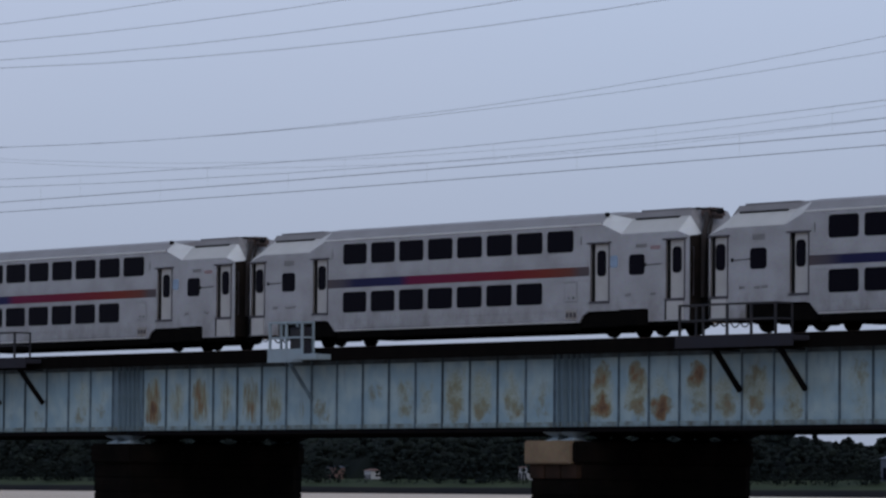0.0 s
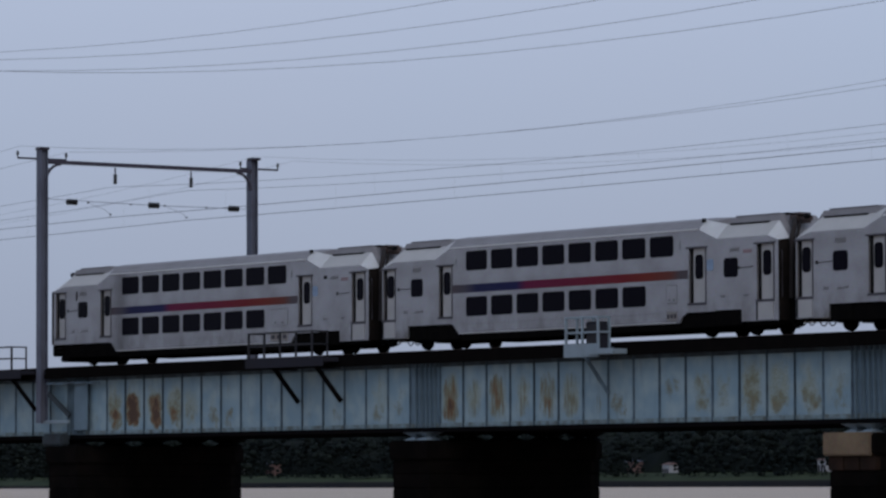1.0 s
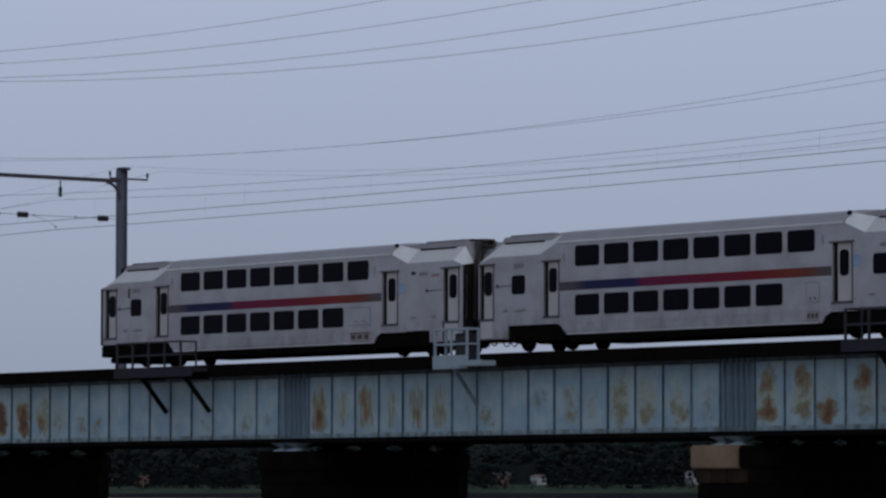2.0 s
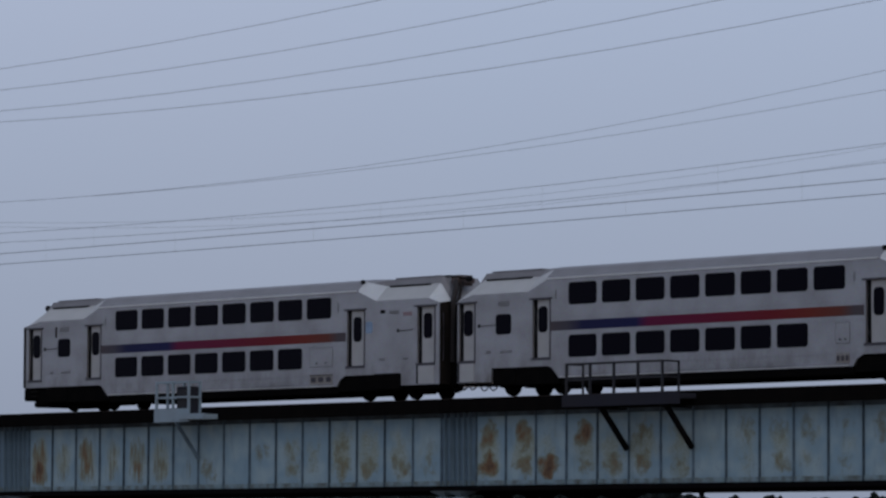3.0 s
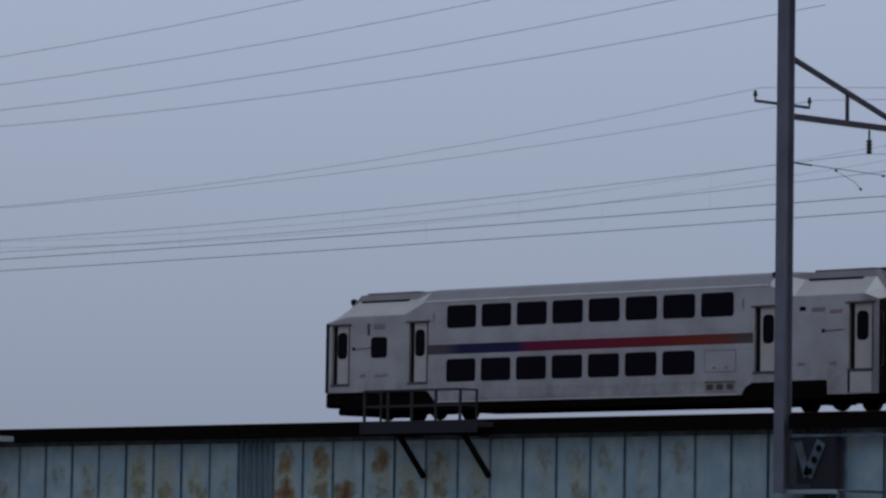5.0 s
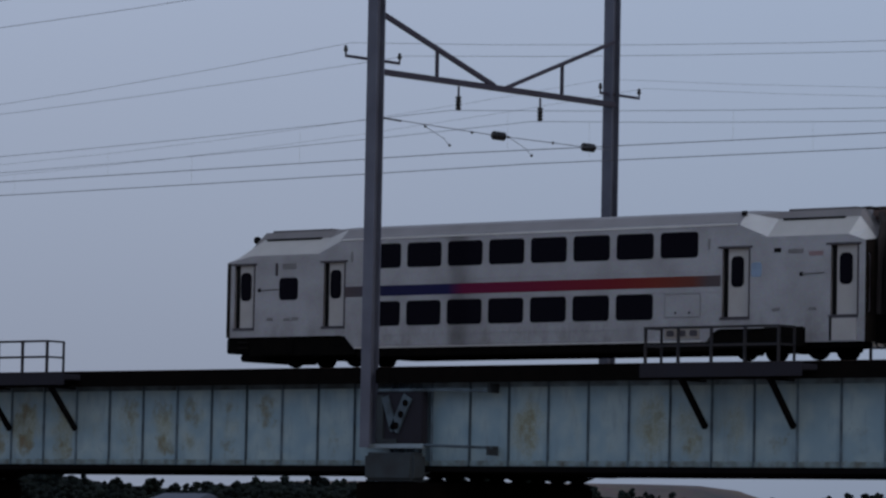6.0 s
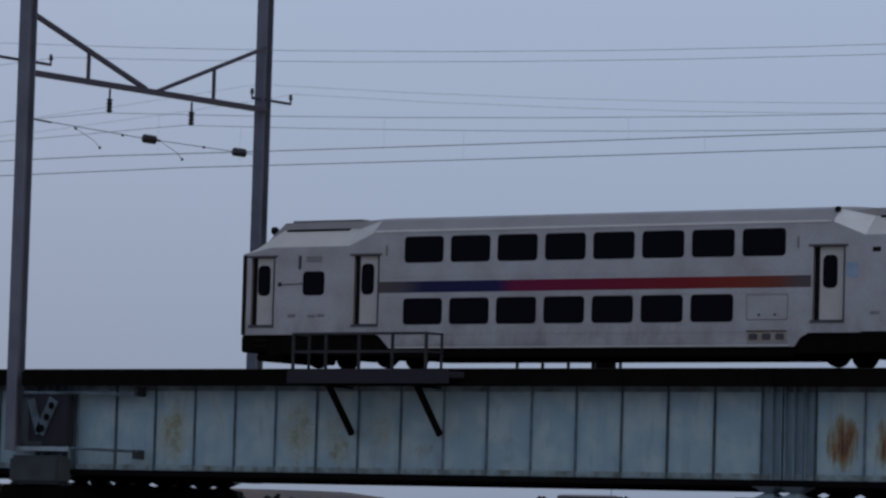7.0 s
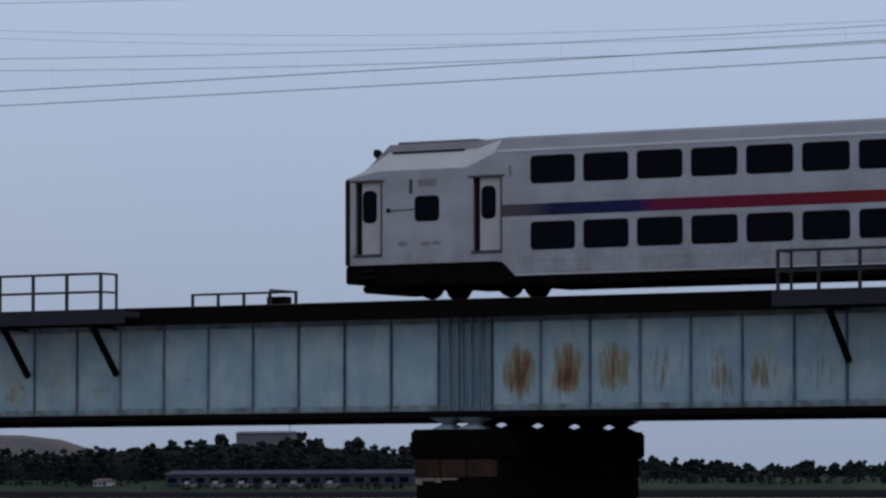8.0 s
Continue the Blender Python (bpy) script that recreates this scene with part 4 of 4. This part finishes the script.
    if not tall:
        # dark plate added to paint the shade on the girder's end web
        part("end_plate", box(2.2, 3.3, -0.25, -0.2, 4.45, 6.5), POST_PAINT, bracket)
        part("diagonal_stay", bar((0.4, -0.5, 6.1), (1.9, -0.3, 5.1), 0.1, 0.22), SEAT, bracket)
        part("seat", bevelled(0.3, 2.0, -0.8, -0.3, 3.74, 4.3, 0.08), SEAT, made, "grimy cast seat")
        return
    part("lower_pipe", tube([(2.1, -0.45, 4.86), (4.8, -0.4, 4.78)], 0.05, 6), STIFF, made)
    for z in (4.5, 6.4):
        part("pipe_clamp", bevelled(4.62, 4.76, -0.46, -0.02, z + 0.05, z + 0.33, 0.02), SEAT, made, "grimy pipe clamp")
    part("foot_plate", bevelled(0.2, 2.1, -0.5, -0.22, 4.9, 6.5, 0.03), GREY_DECK, bracket)
    for x0, x1, z0, z1 in ((0.25, 0.55, 5.0, 6.4), (0.3, 1.1, 4.92, 5.05)):
        part("gusset", bevelled(x0, x1, -0.57, -0.5, z0, z1, 0.02), SEAT, bracket)
    bm = bar((0.62, -0.56, 6.35), (1.0, -0.56, 5.3), 0.06, 0.26)
    bar((1.55, -0.56, 6.35), (1.0, -0.56, 5.3), 0.06, 0.36, bm)
    part("v_brace", bm, STIFF, bracket)
    for z in (5.45, 5.8, 6.15):
        part("brace_hole", spun([(0.11, -0.01), (0.11, 0.01)], (1.04 + (z - 5.3) * 0.524, -0.605, z), "y", 10), FLANGE, bracket)
    part("seat", bevelled(0.15, 2.15, -1.0, -0.3, 3.74, 4.62, 0.1), SEAT, made, "grimy pale cast seat")


def sagging(name, y, supports, lows, label, r=0.013):
    """A wire hung from support to support, sagging to its low point in each bay."""
    bm, points = bmesh.new(), []
    for (xa, za), (xb, zb), low in zip(supports, supports[1:], lows):
        for k in range(14):
            s = k / 14
            sag = ((za + zb) / 2 - low) * 4 * s * (1 - s)
            points.append((xa + (xb - xa) * s, y, za + (zb - za) * s - sag))
    points.append((supports[-1][0], y, supports[-1][1]))
    tube(points, r, 4, bm)
    return tagged(new(name, mesh_of(name, bm, WIRE)), label, "wire", "overhead wires")


PORTALS = ((-169.1, 10.9, False), (-88.98, 11.6, True))
for x, far_y, tall in PORTALS:
    portal(x, far_y, tall)
LINE = (-249.2, -169.1, -88.98, -9.0)
for y, end, lows, r in ((-1.75, 17.27, (15.44, 15.44, 15.75), 0.0065), (0.8, 17.1, (15.75, 15.75, 15.82), 0.0065), (11.0, 17.32, (15.51,) * 3, 0.0045), (13.1, 17.2, (15.4,) * 3, 0.0045)):
    sagging("feeder_wire", FACE + y, [(x, end) for x in LINE], lows, "thin grey feeder wire sagging between the portals", r)
MESSENGER = (14.78, 14.78, 14.45)
for y in (NEAR_TRACK, FAR_TRACK):
    messenger = sagging("messenger_wire", y, [(x, 15.58) for x in LINE], MESSENGER, "thin dark messenger wire above the track", 0.008)
    for k in range(27):
        x = -245 + 8.8 * k
        bay, s = divmod((x - LINE[0]) / 80.07, 1.0)
        part("dropper", bar((x, y, 14.2 - 0.6 * s * (1 - s)), (x, y, 15.58 - 4 * (15.58 - MESSENGER[min(int(bay), 2)]) * s * (1 - s)), 0.003), WIRE, messenger)
    sagging("contact_wire", y, [(x, 14.2) for x in LINE], (14.05,) * 3, "thin dark contact wire above the track", 0.0125)
for y, a, b, c in ((FACE - 2.2, 18.35, 0.00098, -121.0), (FACE - 2.2, 18.98, 0.00098, -128.0), (FACE - 2.2, 19.88, 0.00098, -133.0), (FACE - 2.2, 20.75, 0.00098, -141.0)):
    points = [(x, y, a + b * (x - c) ** 2) for x in (-230 + 6 * k for k in range(25))]
    tagged(new("transmission_wire", mesh_of("transmission_wire", tube(points, 0.009, 4), WIRE)), "thin grey power line high above the bridge", "wire", "power lines")


# ---- train ----
CAR = 25.91


def car_shell(cab):
    """The lofted shell: tall middle, lower vestibule ends with sloping shoulders, doors recessed."""
    low_end, front = 0.98 if cab else 0.5, 0.0 if cab else 0.26
    stations = [  # x, floor edge, profile
        (front, low_end, "nose"), (1.07, low_end, "end"), (2.06, low_end, "end"), (2.07, 0.98, "end"), (3.96, 0.98, "end"), (4.6, 0.98, "rise"), (4.93, 0.98, "tall"), (5.15, 0.94, "tall"), (5.55, 0.55, "tall"),
        (19.5, 0.55, "tall"), (19.66, 0.78, "tall"), (19.95, 0.93, "tall"), (20.7, 0.93, "tall"), (21.7, 0.93, "end"), (23.1, 0.93, "end"), (23.11, 0.5, "end"), (24.6, 0.5, "end"), (25.2, 0.5, "nose")]
    shapes = {"nose": ((3.43, 0.0), (3.50, 0.5), (3.53, 0.55), (3.56, 0.9), (3.58, 1.525)), "end": ((3.62, 0.0), (4.14, 0.52), (4.18, 0.6), (4.41, 0.66), (4.46, 1.525)),
              "tall": ((4.0, 0.0), (4.09, 0.04), (4.38, 0.36), (4.48, 0.80), (4.52, 1.525))}
    shapes["rise"] = tuple((a[0] * 0.35 + b[0] * 0.65, a[1] * 0.35 + b[1] * 0.65) for a, b in zip(shapes["end"], shapes["tall"]))
    doors = [(0.32, 1.16), (4.20, 5.08), (20.06, 21.03), (23.98, 24.92)]
    z1, z2 = 1.27, 3.33
    xs = []
    for a, b in zip(stations, stations[1:]):
        xs.append(a)
        for d0, d1 in doors:
            for x in (d0, d1):
                if a[0] < x < b[0]:
                    s = (x - a[0]) / (b[0] - a[0])
                    pa, pb = shapes[a[2]] if isinstance(a[2], str) else a[2], shapes[b[2]]
                    xs.append((x, a[1] + (b[1] - a[1]) * s, tuple((p[0] + (q[0] - p[0]) * s, p[1] + (q[1] - p[1]) * s) for p, q in zip(pa, pb))))
    xs.append(stations[-1])
    rows = []
    for x, floor, shape in sorted(xs, key=lambda r: r[0]):
        shape = shapes[shape] if isinstance(shape, str) else shape
        at_start, at_end = any(abs(x - d[0]) < 1e-6 for d in doors), any(abs(x - d[1]) < 1e-6 for d in doors)
        inside = any(d[0] < x < d[1] for d in doors)
        depths = [0.0, 0.17] if at_start else [0.17, 0.0] if at_end else [0.17] if inside else [0.0]
        for depth in depths:
            half = [(1.35, min(floor, 0.9) + 0.0), (0.0, floor), (0.0, z1), (depth, z1), (depth, z2), (0.0, z2)] + [(y, z) for z, y in shape]
            full = half + [(3.05 - y, z) for y, z in reversed(half[:-1])]
            rows.append([(x, y, z) for y, z in full])
    bm, rings = bmesh.new(), []
    for row in rows:
        rings.append([bm.verts.new(p) for p in row])
    n = len(rings[0])
    for a, b in zip(rings, rings[1:]):
        for k in range(n):
            j = (k + 1) % n
            f = bm.faces.new((a[k], a[j], b[j], b[k]))
            f.material_index = 1 if 6 < k < n - 8 and k not in (6, n - 8) else 0
    for cap in (rings[0][::-1], rings[-1]):
        bm.faces.new(cap).material_index = 0 if cab and cap[0] is rings[0][-1] else 3
    bmesh.ops.remove_doubles(bm, verts=bm.verts, dist=0.0008)
    bmesh.ops.dissolve_degenerate(bm, edges=bm.edges, dist=0.0005)
    # sloping shoulders of the ends get painted sky light, brightest at the rear
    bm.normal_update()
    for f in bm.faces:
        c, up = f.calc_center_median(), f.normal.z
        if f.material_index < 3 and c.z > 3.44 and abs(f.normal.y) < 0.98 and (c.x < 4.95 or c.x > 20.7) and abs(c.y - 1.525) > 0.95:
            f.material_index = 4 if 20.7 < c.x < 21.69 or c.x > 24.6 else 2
    return bm


def train_car(cab):
    name = "cab_car" if cab else "passenger_car"
    label = "stainless double-deck cab car with a multicoloured belt stripe" if cab else "stainless double-deck passenger car with a multicoloured belt stripe"
    car = thing(name, label, "train car", group="cars of the train")
    shell = new("body", mesh_of("body", car_shell(cab), STEEL, ROOF, PALE, BELLOWS, LIT_STEEL))
    shell.parent = car
    stripe = part("belt_stripe", box(5.1, 20.0, -0.006, 0.0, 2.20, 2.53), STRIPE, car, "blue, magenta and orange belt stripe")
    part("belt_stripe", box(5.1, 20.0, 3.05, 3.056, 2.20, 2.53), STRIPE, car)
    window = mesh_of("window", rounded_plate(0, 1.34, 0, 0.71, -0.014, 0.01, 0.1), GLASS)
    rim = mesh_of("window_rim", rounded_plate(-0.035, 1.375, -0.035, 0.745, -0.008, 0.01, 0.12), RUBBER)
    for row, count in ((1.285, 7), (3.115, 8)):
        for k in range(count):
            for y, turn in ((0, 0), (3.05, 180)):
                ob = piece("window", window, car, (6.08 + 1.672 * k + (1.34 if turn else 0), y, row))
                ob.rotation_euler.z = radians(turn)
                piece("rim", rim, ob, (0, 0, 0))
    for z in (0.98, 2.06, 2.68, 3.98):
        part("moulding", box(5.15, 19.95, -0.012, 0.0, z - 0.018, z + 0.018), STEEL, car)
    # highlight along the drip rail, painted by its brighter steel
    part("drip_rail", box(5.0, 20.6, -0.03, 0.0, 4.0, 4.05), LIT_STEEL, car)
    part("sill_edge", box(5.6, 19.3, -0.01, 0.0, 0.56, 0.60), PALE, car)
    small = mesh_of("square_window", rounded_plate(0, 0.80, 0, 0.72, -0.014, 0.01, 0.13), GLASS)
    piece("square_window", small, car, (2.29, 0, 2.16))
    if not cab:
        piece("square_window", small, car, (22.1, 0, 2.16))
    # doors
    for x0, x1, deep in ((0.32, 1.16, not cab), (4.20, 5.08, False), (20.06, 21.03, False), (23.98, 24.92, True)):
        door = part("door", box(x0 + 0.01, x1 - 0.01, 0.10, 0.15, 1.29, 3.31), LEAF_DOOR, car)
        mid = (x0 + x1) / 2 + (0.0 if x0 < 10 else 0.01)
        part("door_window", rounded_plate(mid - 0.23, mid + 0.23, 2.17, 3.09, 0.085, 0.105, 0.16), GLASS, door)
        # black strip paints the shade down the recess's left jamb
        part("door_pocket", box(x0 + 0.012, x0 + 0.16, 0.085, 0.11, 1.29, 3.31), RUBBER, door)
        part("door_sill", box(x0 - 0.06, x1 + 0.04, -0.03, 0.16, 1.20, 1.285), TRIM, car)
        part("door_header", box(x0 - 0.14, x1 + 0.12, -0.035, 0.0, 3.32, 3.38), TRIM, car)
        part("door_jamb", box(x1 + 0.004, x1 + 0.045, -0.02, 0.0, 1.2, 3.32), TRIM, car)
        if deep:
            part("step_trap", box(x0 + 0.02, x1 - 0.02, -0.012, 0.0, 0.54, 1.18), LEAF_DOOR, car, "grimy step panel")
            part("step_edge", box(x0 - 0.03, x0 + 0.06, -0.016, 0.0, 0.54, 1.2), RUBBER, car)
    # ends: corner posts, diaphragm, coupler
    for x0, x1 in ((-0.3, 0.26), (25.2, 25.61)):
        if cab and x0 < 0:
            part("cab_end_post", bevelled(-0.02, 0.14, -0.012, 0.05, 0.98, 3.40, 0.01), BELLOWS, car)
            part("cab_window", rounded_plate(0.55, 1.35, 2.1, 2.9, -0.02, 0.0, 0.1), GLASS, car).matrix_basis = pose(0, 0, 0, 0, 0, 90)
            continue
        bm = bmesh.new()
        for k in range(5):
            a = x0 + (x1 - x0) * k / 5
            box(a + 0.004, a + (x1 - x0) / 5 - 0.012, 0.72 + 0.04 * (k % 2), 2.33 - 0.04 * (k % 2), 0.9, 3.5 - 0.03 * (k % 2), bm)
        part("diaphragm", bm, BELLOWS, car, "ribbed dark gangway bellows")
        part("coupler", bevelled(min(x0, x1), max(x0, x1), 1.35, 1.7, 0.6, 0.95, 0.04), BLACK, car)
        part("end_beam", box(min(x0, x1) + 0.06, max(x0, x1) - 0.06, 0.5, 2.55, 0.46, 1.3), BLACK, car)
        for y in (0.6, 1.0, 2.0):
            c = (x0 + x1) / 2
            bm = tube([(c - 0.32 + 0.08 * k, y, 0.60 - 0.30 * math.sin(math.pi * k / 8)) for k in range(9)], 0.025, 5)
            part("jumper_cable", bm, RUBBER, car)
    # roof details
    part("roof_jumper", tube([(23.9, 0.9, 4.40), (24.7, 0.9, 4.44), (25.4, 0.9, 4.34), (25.75, 0.9, 4.30)], 0.05, 6), BELLOWS, car)
    part("jumper_head", spun([(0.06, -0.14), (0.1, -0.1), (0.1, 0.1), (0.05, 0.16)], (25.78, 0.9, 4.29), "x", 8), RUBBER, car)
    part("roof_box", bevelled(24.82, 25.4, 0.8, 1.6, 4.08, 4.46, 0.1), RUSTBOX, car, "rust-brown junction box")
    for y, r in ((0.50, 0.10), (0.74, 0.06)):
        part("end_conduit", tube([(25.2, y + 0.3, 4.25), (25.36, y + 0.15, 3.95), (25.38, y, 3.5), (25.36, y, 1.3)], r, 8), CONDUIT, car, "dark brown conduit")
    part("end_handhold", tube([(25.22, 0.12, 1.35), (25.27, 0.12, 1.4), (25.27, 0.12, 3.0), (25.22, 0.12, 3.05)], 0.02, 5), TRIM, car)
    for x0, x1 in ((1.25, 3.9), (21.9, 24.4)):
        part("roof_hatch", bevelled(x0, x1, 0.72, 2.33, 4.42, 4.48, 0.03), ROOF, car)
        part("gutter", box(x0, x1 - 0.3, 0.49, 0.60, 4.13, 4.19), RUBBER, car)
    part("marker_light", bevelled(20.58, 20.74, 0.2, 0.32, 4.30, 4.44, 0.02), RUBBER, car)
    if cab:
        part("horn", spun([(0.05, -0.11), (0.12, -0.08), (0.12, 0.02), (0.07, 0.10), (0.03, 0.13)], (0.56, 0.8, 4.2), "x", 10), RUBBER, car)
        part("horn_bracket", box(0.53, 0.61, 0.76, 0.84, 3.85, 4.16), RUBBER, car)
        part("pilot", bevelled(-0.06, 0.95, 0.06, 2.99, 0.46, 0.97, 0.04), BLACK, car)
        for z in (0.62, 0.80):
            part("cab_step", bevelled(0.5, 0.95, -0.02, 0.06, z, z + 0.04, 0.01), BELLOWS, car, "worn brown step")
        part("pilot_plate", bevelled(0.42, 1.5, 0.2, 2.85, 0.20, 0.44, 0.05), BLACK, car)
        part("grab_handle", bevelled(2.12, 2.2, -0.04, 0.0, 2.95, 3.36, 0.01), TRIM, car, "dark upright grab handle")
        part("side_vent", bevelled(21.95, 22.2, -0.015, 0.0, 3.15, 3.28, 0.005), RUBBER, car)
    # side marks, hatches and grilles
    part("handrail", tube([(1.5, -0.03, 2.5), (2.25, -0.03, 2.52)], 0.022, 5), MARK, car)
    part("handrail_stop", bevelled(1.36, 1.48, -0.03, 0.0, 2.44, 2.56, 0.01), RUBBER, car)
    part("handrail", tube([(23.0, -0.03, 2.5), (23.75, -0.03, 2.52)], 0.022, 5), MARK, car)
    part("handrail_stop", bevelled(22.88, 23.0, -0.03, 0.0, 2.44, 2.56, 0.01), RUBBER, car)
    part("number_bar", box(2.4, 3.0, -0.005, 0.0, 3.15, 3.34), MARK, car, "unreadable lettering")
    part("number_bar", box(22.45, 23.0, -0.005, 0.0, 3.10, 3.24), MARK, car, "unreadable lettering")
    part("red_mark", box(23.2, 23.7, -0.005, 0.0, 3.02, 3.16), RED_MARK, car)
    part("emblem", rounded_plate(21.12, 21.5, 2.45, 2.88, -0.006, 0.0, 0.1), BLUE, car, "faded pale blue emblem")
    for x0, z in ((1.75, 1.5), (2.5, 1.48), (2.85, 1.5), (21.9, 1.42), (23.2, 1.42)):
        part("small_label", box(x0, x0 + 0.28, -0.005, 0.0, z, z + 0.1), MARK, car)
    part("vent_slot", box(5.35, 5.43, -0.006, 0.0, 3.3, 3.62), MARK, car)
    part("vent_slot", box(19.52, 19.6, -0.006, 0.0, 3.3, 3.62), MARK, car)
    x0, x1 = (17.95, 19.25) if cab else (18.75, 19.35)
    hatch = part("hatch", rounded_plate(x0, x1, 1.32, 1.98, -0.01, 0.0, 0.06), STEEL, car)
    part("hatch_gap", rounded_plate(x0 - 0.03, x1 + 0.03, 1.29, 2.01, -0.005, 0.0, 0.06), MARK, hatch)
    for at in (0.3, 0.7):
        part("latch", spun([(0.035, -0.008), (0.035, 0.008)], (x0 + (x1 - x0) * at, -0.014, 1.44), "y", 8), RUBBER, hatch)
    grille = part("grille", box(x0, x1, -0.012, 0.0, 0.66, 1.02), GRIME, car, "rust-stained grille")
    for k in range(3):
        c = x0 + (x1 - x0) * (k + 0.5) / 3
        part("louvre", rounded_plate(c - (x1 - x0) * 0.11, c + (x1 - x0) * 0.11, 0.74, 0.92, -0.018, -0.012, 0.05), TRIM, grille)
    # underframe and bogies
    part("skirt", bevelled(5.6, 19.5, 0.06, 2.99, 0.27, 0.552, 0.04), BLACK, car)
    part("end_underframe", box(0.95 if cab else 2.08, 5.55, 0.07, 2.98, 0.36, 0.975), BLACK, car)
    part("end_underframe", box(23.15, 25.0, 0.2, 0.7, 0.34, 0.495), BLACK, car)
    part("end_underframe", box(19.5, 23.09, 0.07, 2.98, 0.36, 0.925), BLACK, car)
    part("equipment_box", bevelled(21.6, 23.05, -0.02, 0.9, 0.36, 0.99, 0.03), BLACK, car)
    part("equipment_box", bevelled(1.5 if cab else 2.1, 2.9 if cab else 3.3, 0.03, 0.9, 0.38, 0.97, 0.03), BLACK, car)
    for centre in (3.65, 21.75):
        bogie = new("bogie")
        bogie.parent, bogie.location = car, (centre, 1.525, 0)
        bm = bmesh.new()
        for y in (-1.05, 1.05):
            for a, b in (((-1.75, y, 0.55), (-0.7, y, 0.45)), ((-0.7, y, 0.45), (0.7, y, 0.45)), ((0.7, y, 0.45), (1.75, y, 0.55))):
                bar(a, b, 0.2, 0.26, bm)
            for x in (-1.295, 1.295):
                box(x - 0.2, x + 0.2, y - 0.14, y + 0.14, 0.30, 0.68, bm)
            spun([(0.26, 0.3), (0.26, 0.95)], (0, y, 0), "z", 12, bm)
        box(-0.3, 0.3, -1.0, 1.0, 0.38, 0.7, bm)
        part("bogie_frame", bm, BLACK, bogie)
        part("brake_gear", bevelled(-0.5, 0.5, -1.0, 1.0, 0.27, 0.46, 0.04), BLACK, bogie)
        for x in (-1.295, 1.295):
            bm = bmesh.new()
            for y in (-0.75, 0.75):
                spun([(0.16, -0.09), (0.40, -0.065), (0.42, 0.065), (0.16, 0.09)], (0, y, 0), "y", 20, bm)
            spun([(0.08, -1.0), (0.08, 1.0)], (0, 0, 0), "y", 8, bm)
            wheelset = part("wheelset", bm, BLACK, bogie)
            wheelset.location = (x, 0, 0.42)
    return car


cars = [train_car(True), train_car(False)]
for _ in range(3):
    cars.append(copy_thing(cars[1], Matrix.Identity(4)))


# ---- what moves: the train, and its wheels ----
RUN = [  # seconds, metres run by the train
    (0.0, -25.92), (0.5, -18.47), (1.0, -11.01), (1.2, -8.05), (2.3, 8.43), (2.5, 11.32), (3.0, 18.75), (3.5, 26.20), (4.0, 33.64),
    (4.5, 41.09), (4.7, 44.10), (5.8, 60.61), (6.0, 63.64), (6.5, 71.21), (7.0, 78.87), (7.5, 86.57), (7.8, 91.20), (8.0, 94.33)]


def motions():
    for number, car in enumerate(cars):
        walk(car, [(t, pose(s - 160.70 + CAR * number, FACE + 1.5, RAIL_TOP)) for t, s in RUN])
    times, runs = [t for t, _ in RUN], [s for _, s in RUN]
    for car in cars[:4]:
        for wheelset in (o for o in car.children_recursive if o.name.startswith("wheelset")):
            x = wheelset.location.x
            rows = []
            for k in range(241):
                turn = math.degrees((float(np.interp(k / 30, times, runs)) + 25.92) / 0.42)
                rows.append((k / 30, pose(x, 0, 0.42, 0, turn, 0)))
            walk(wheelset, rows)


motions()
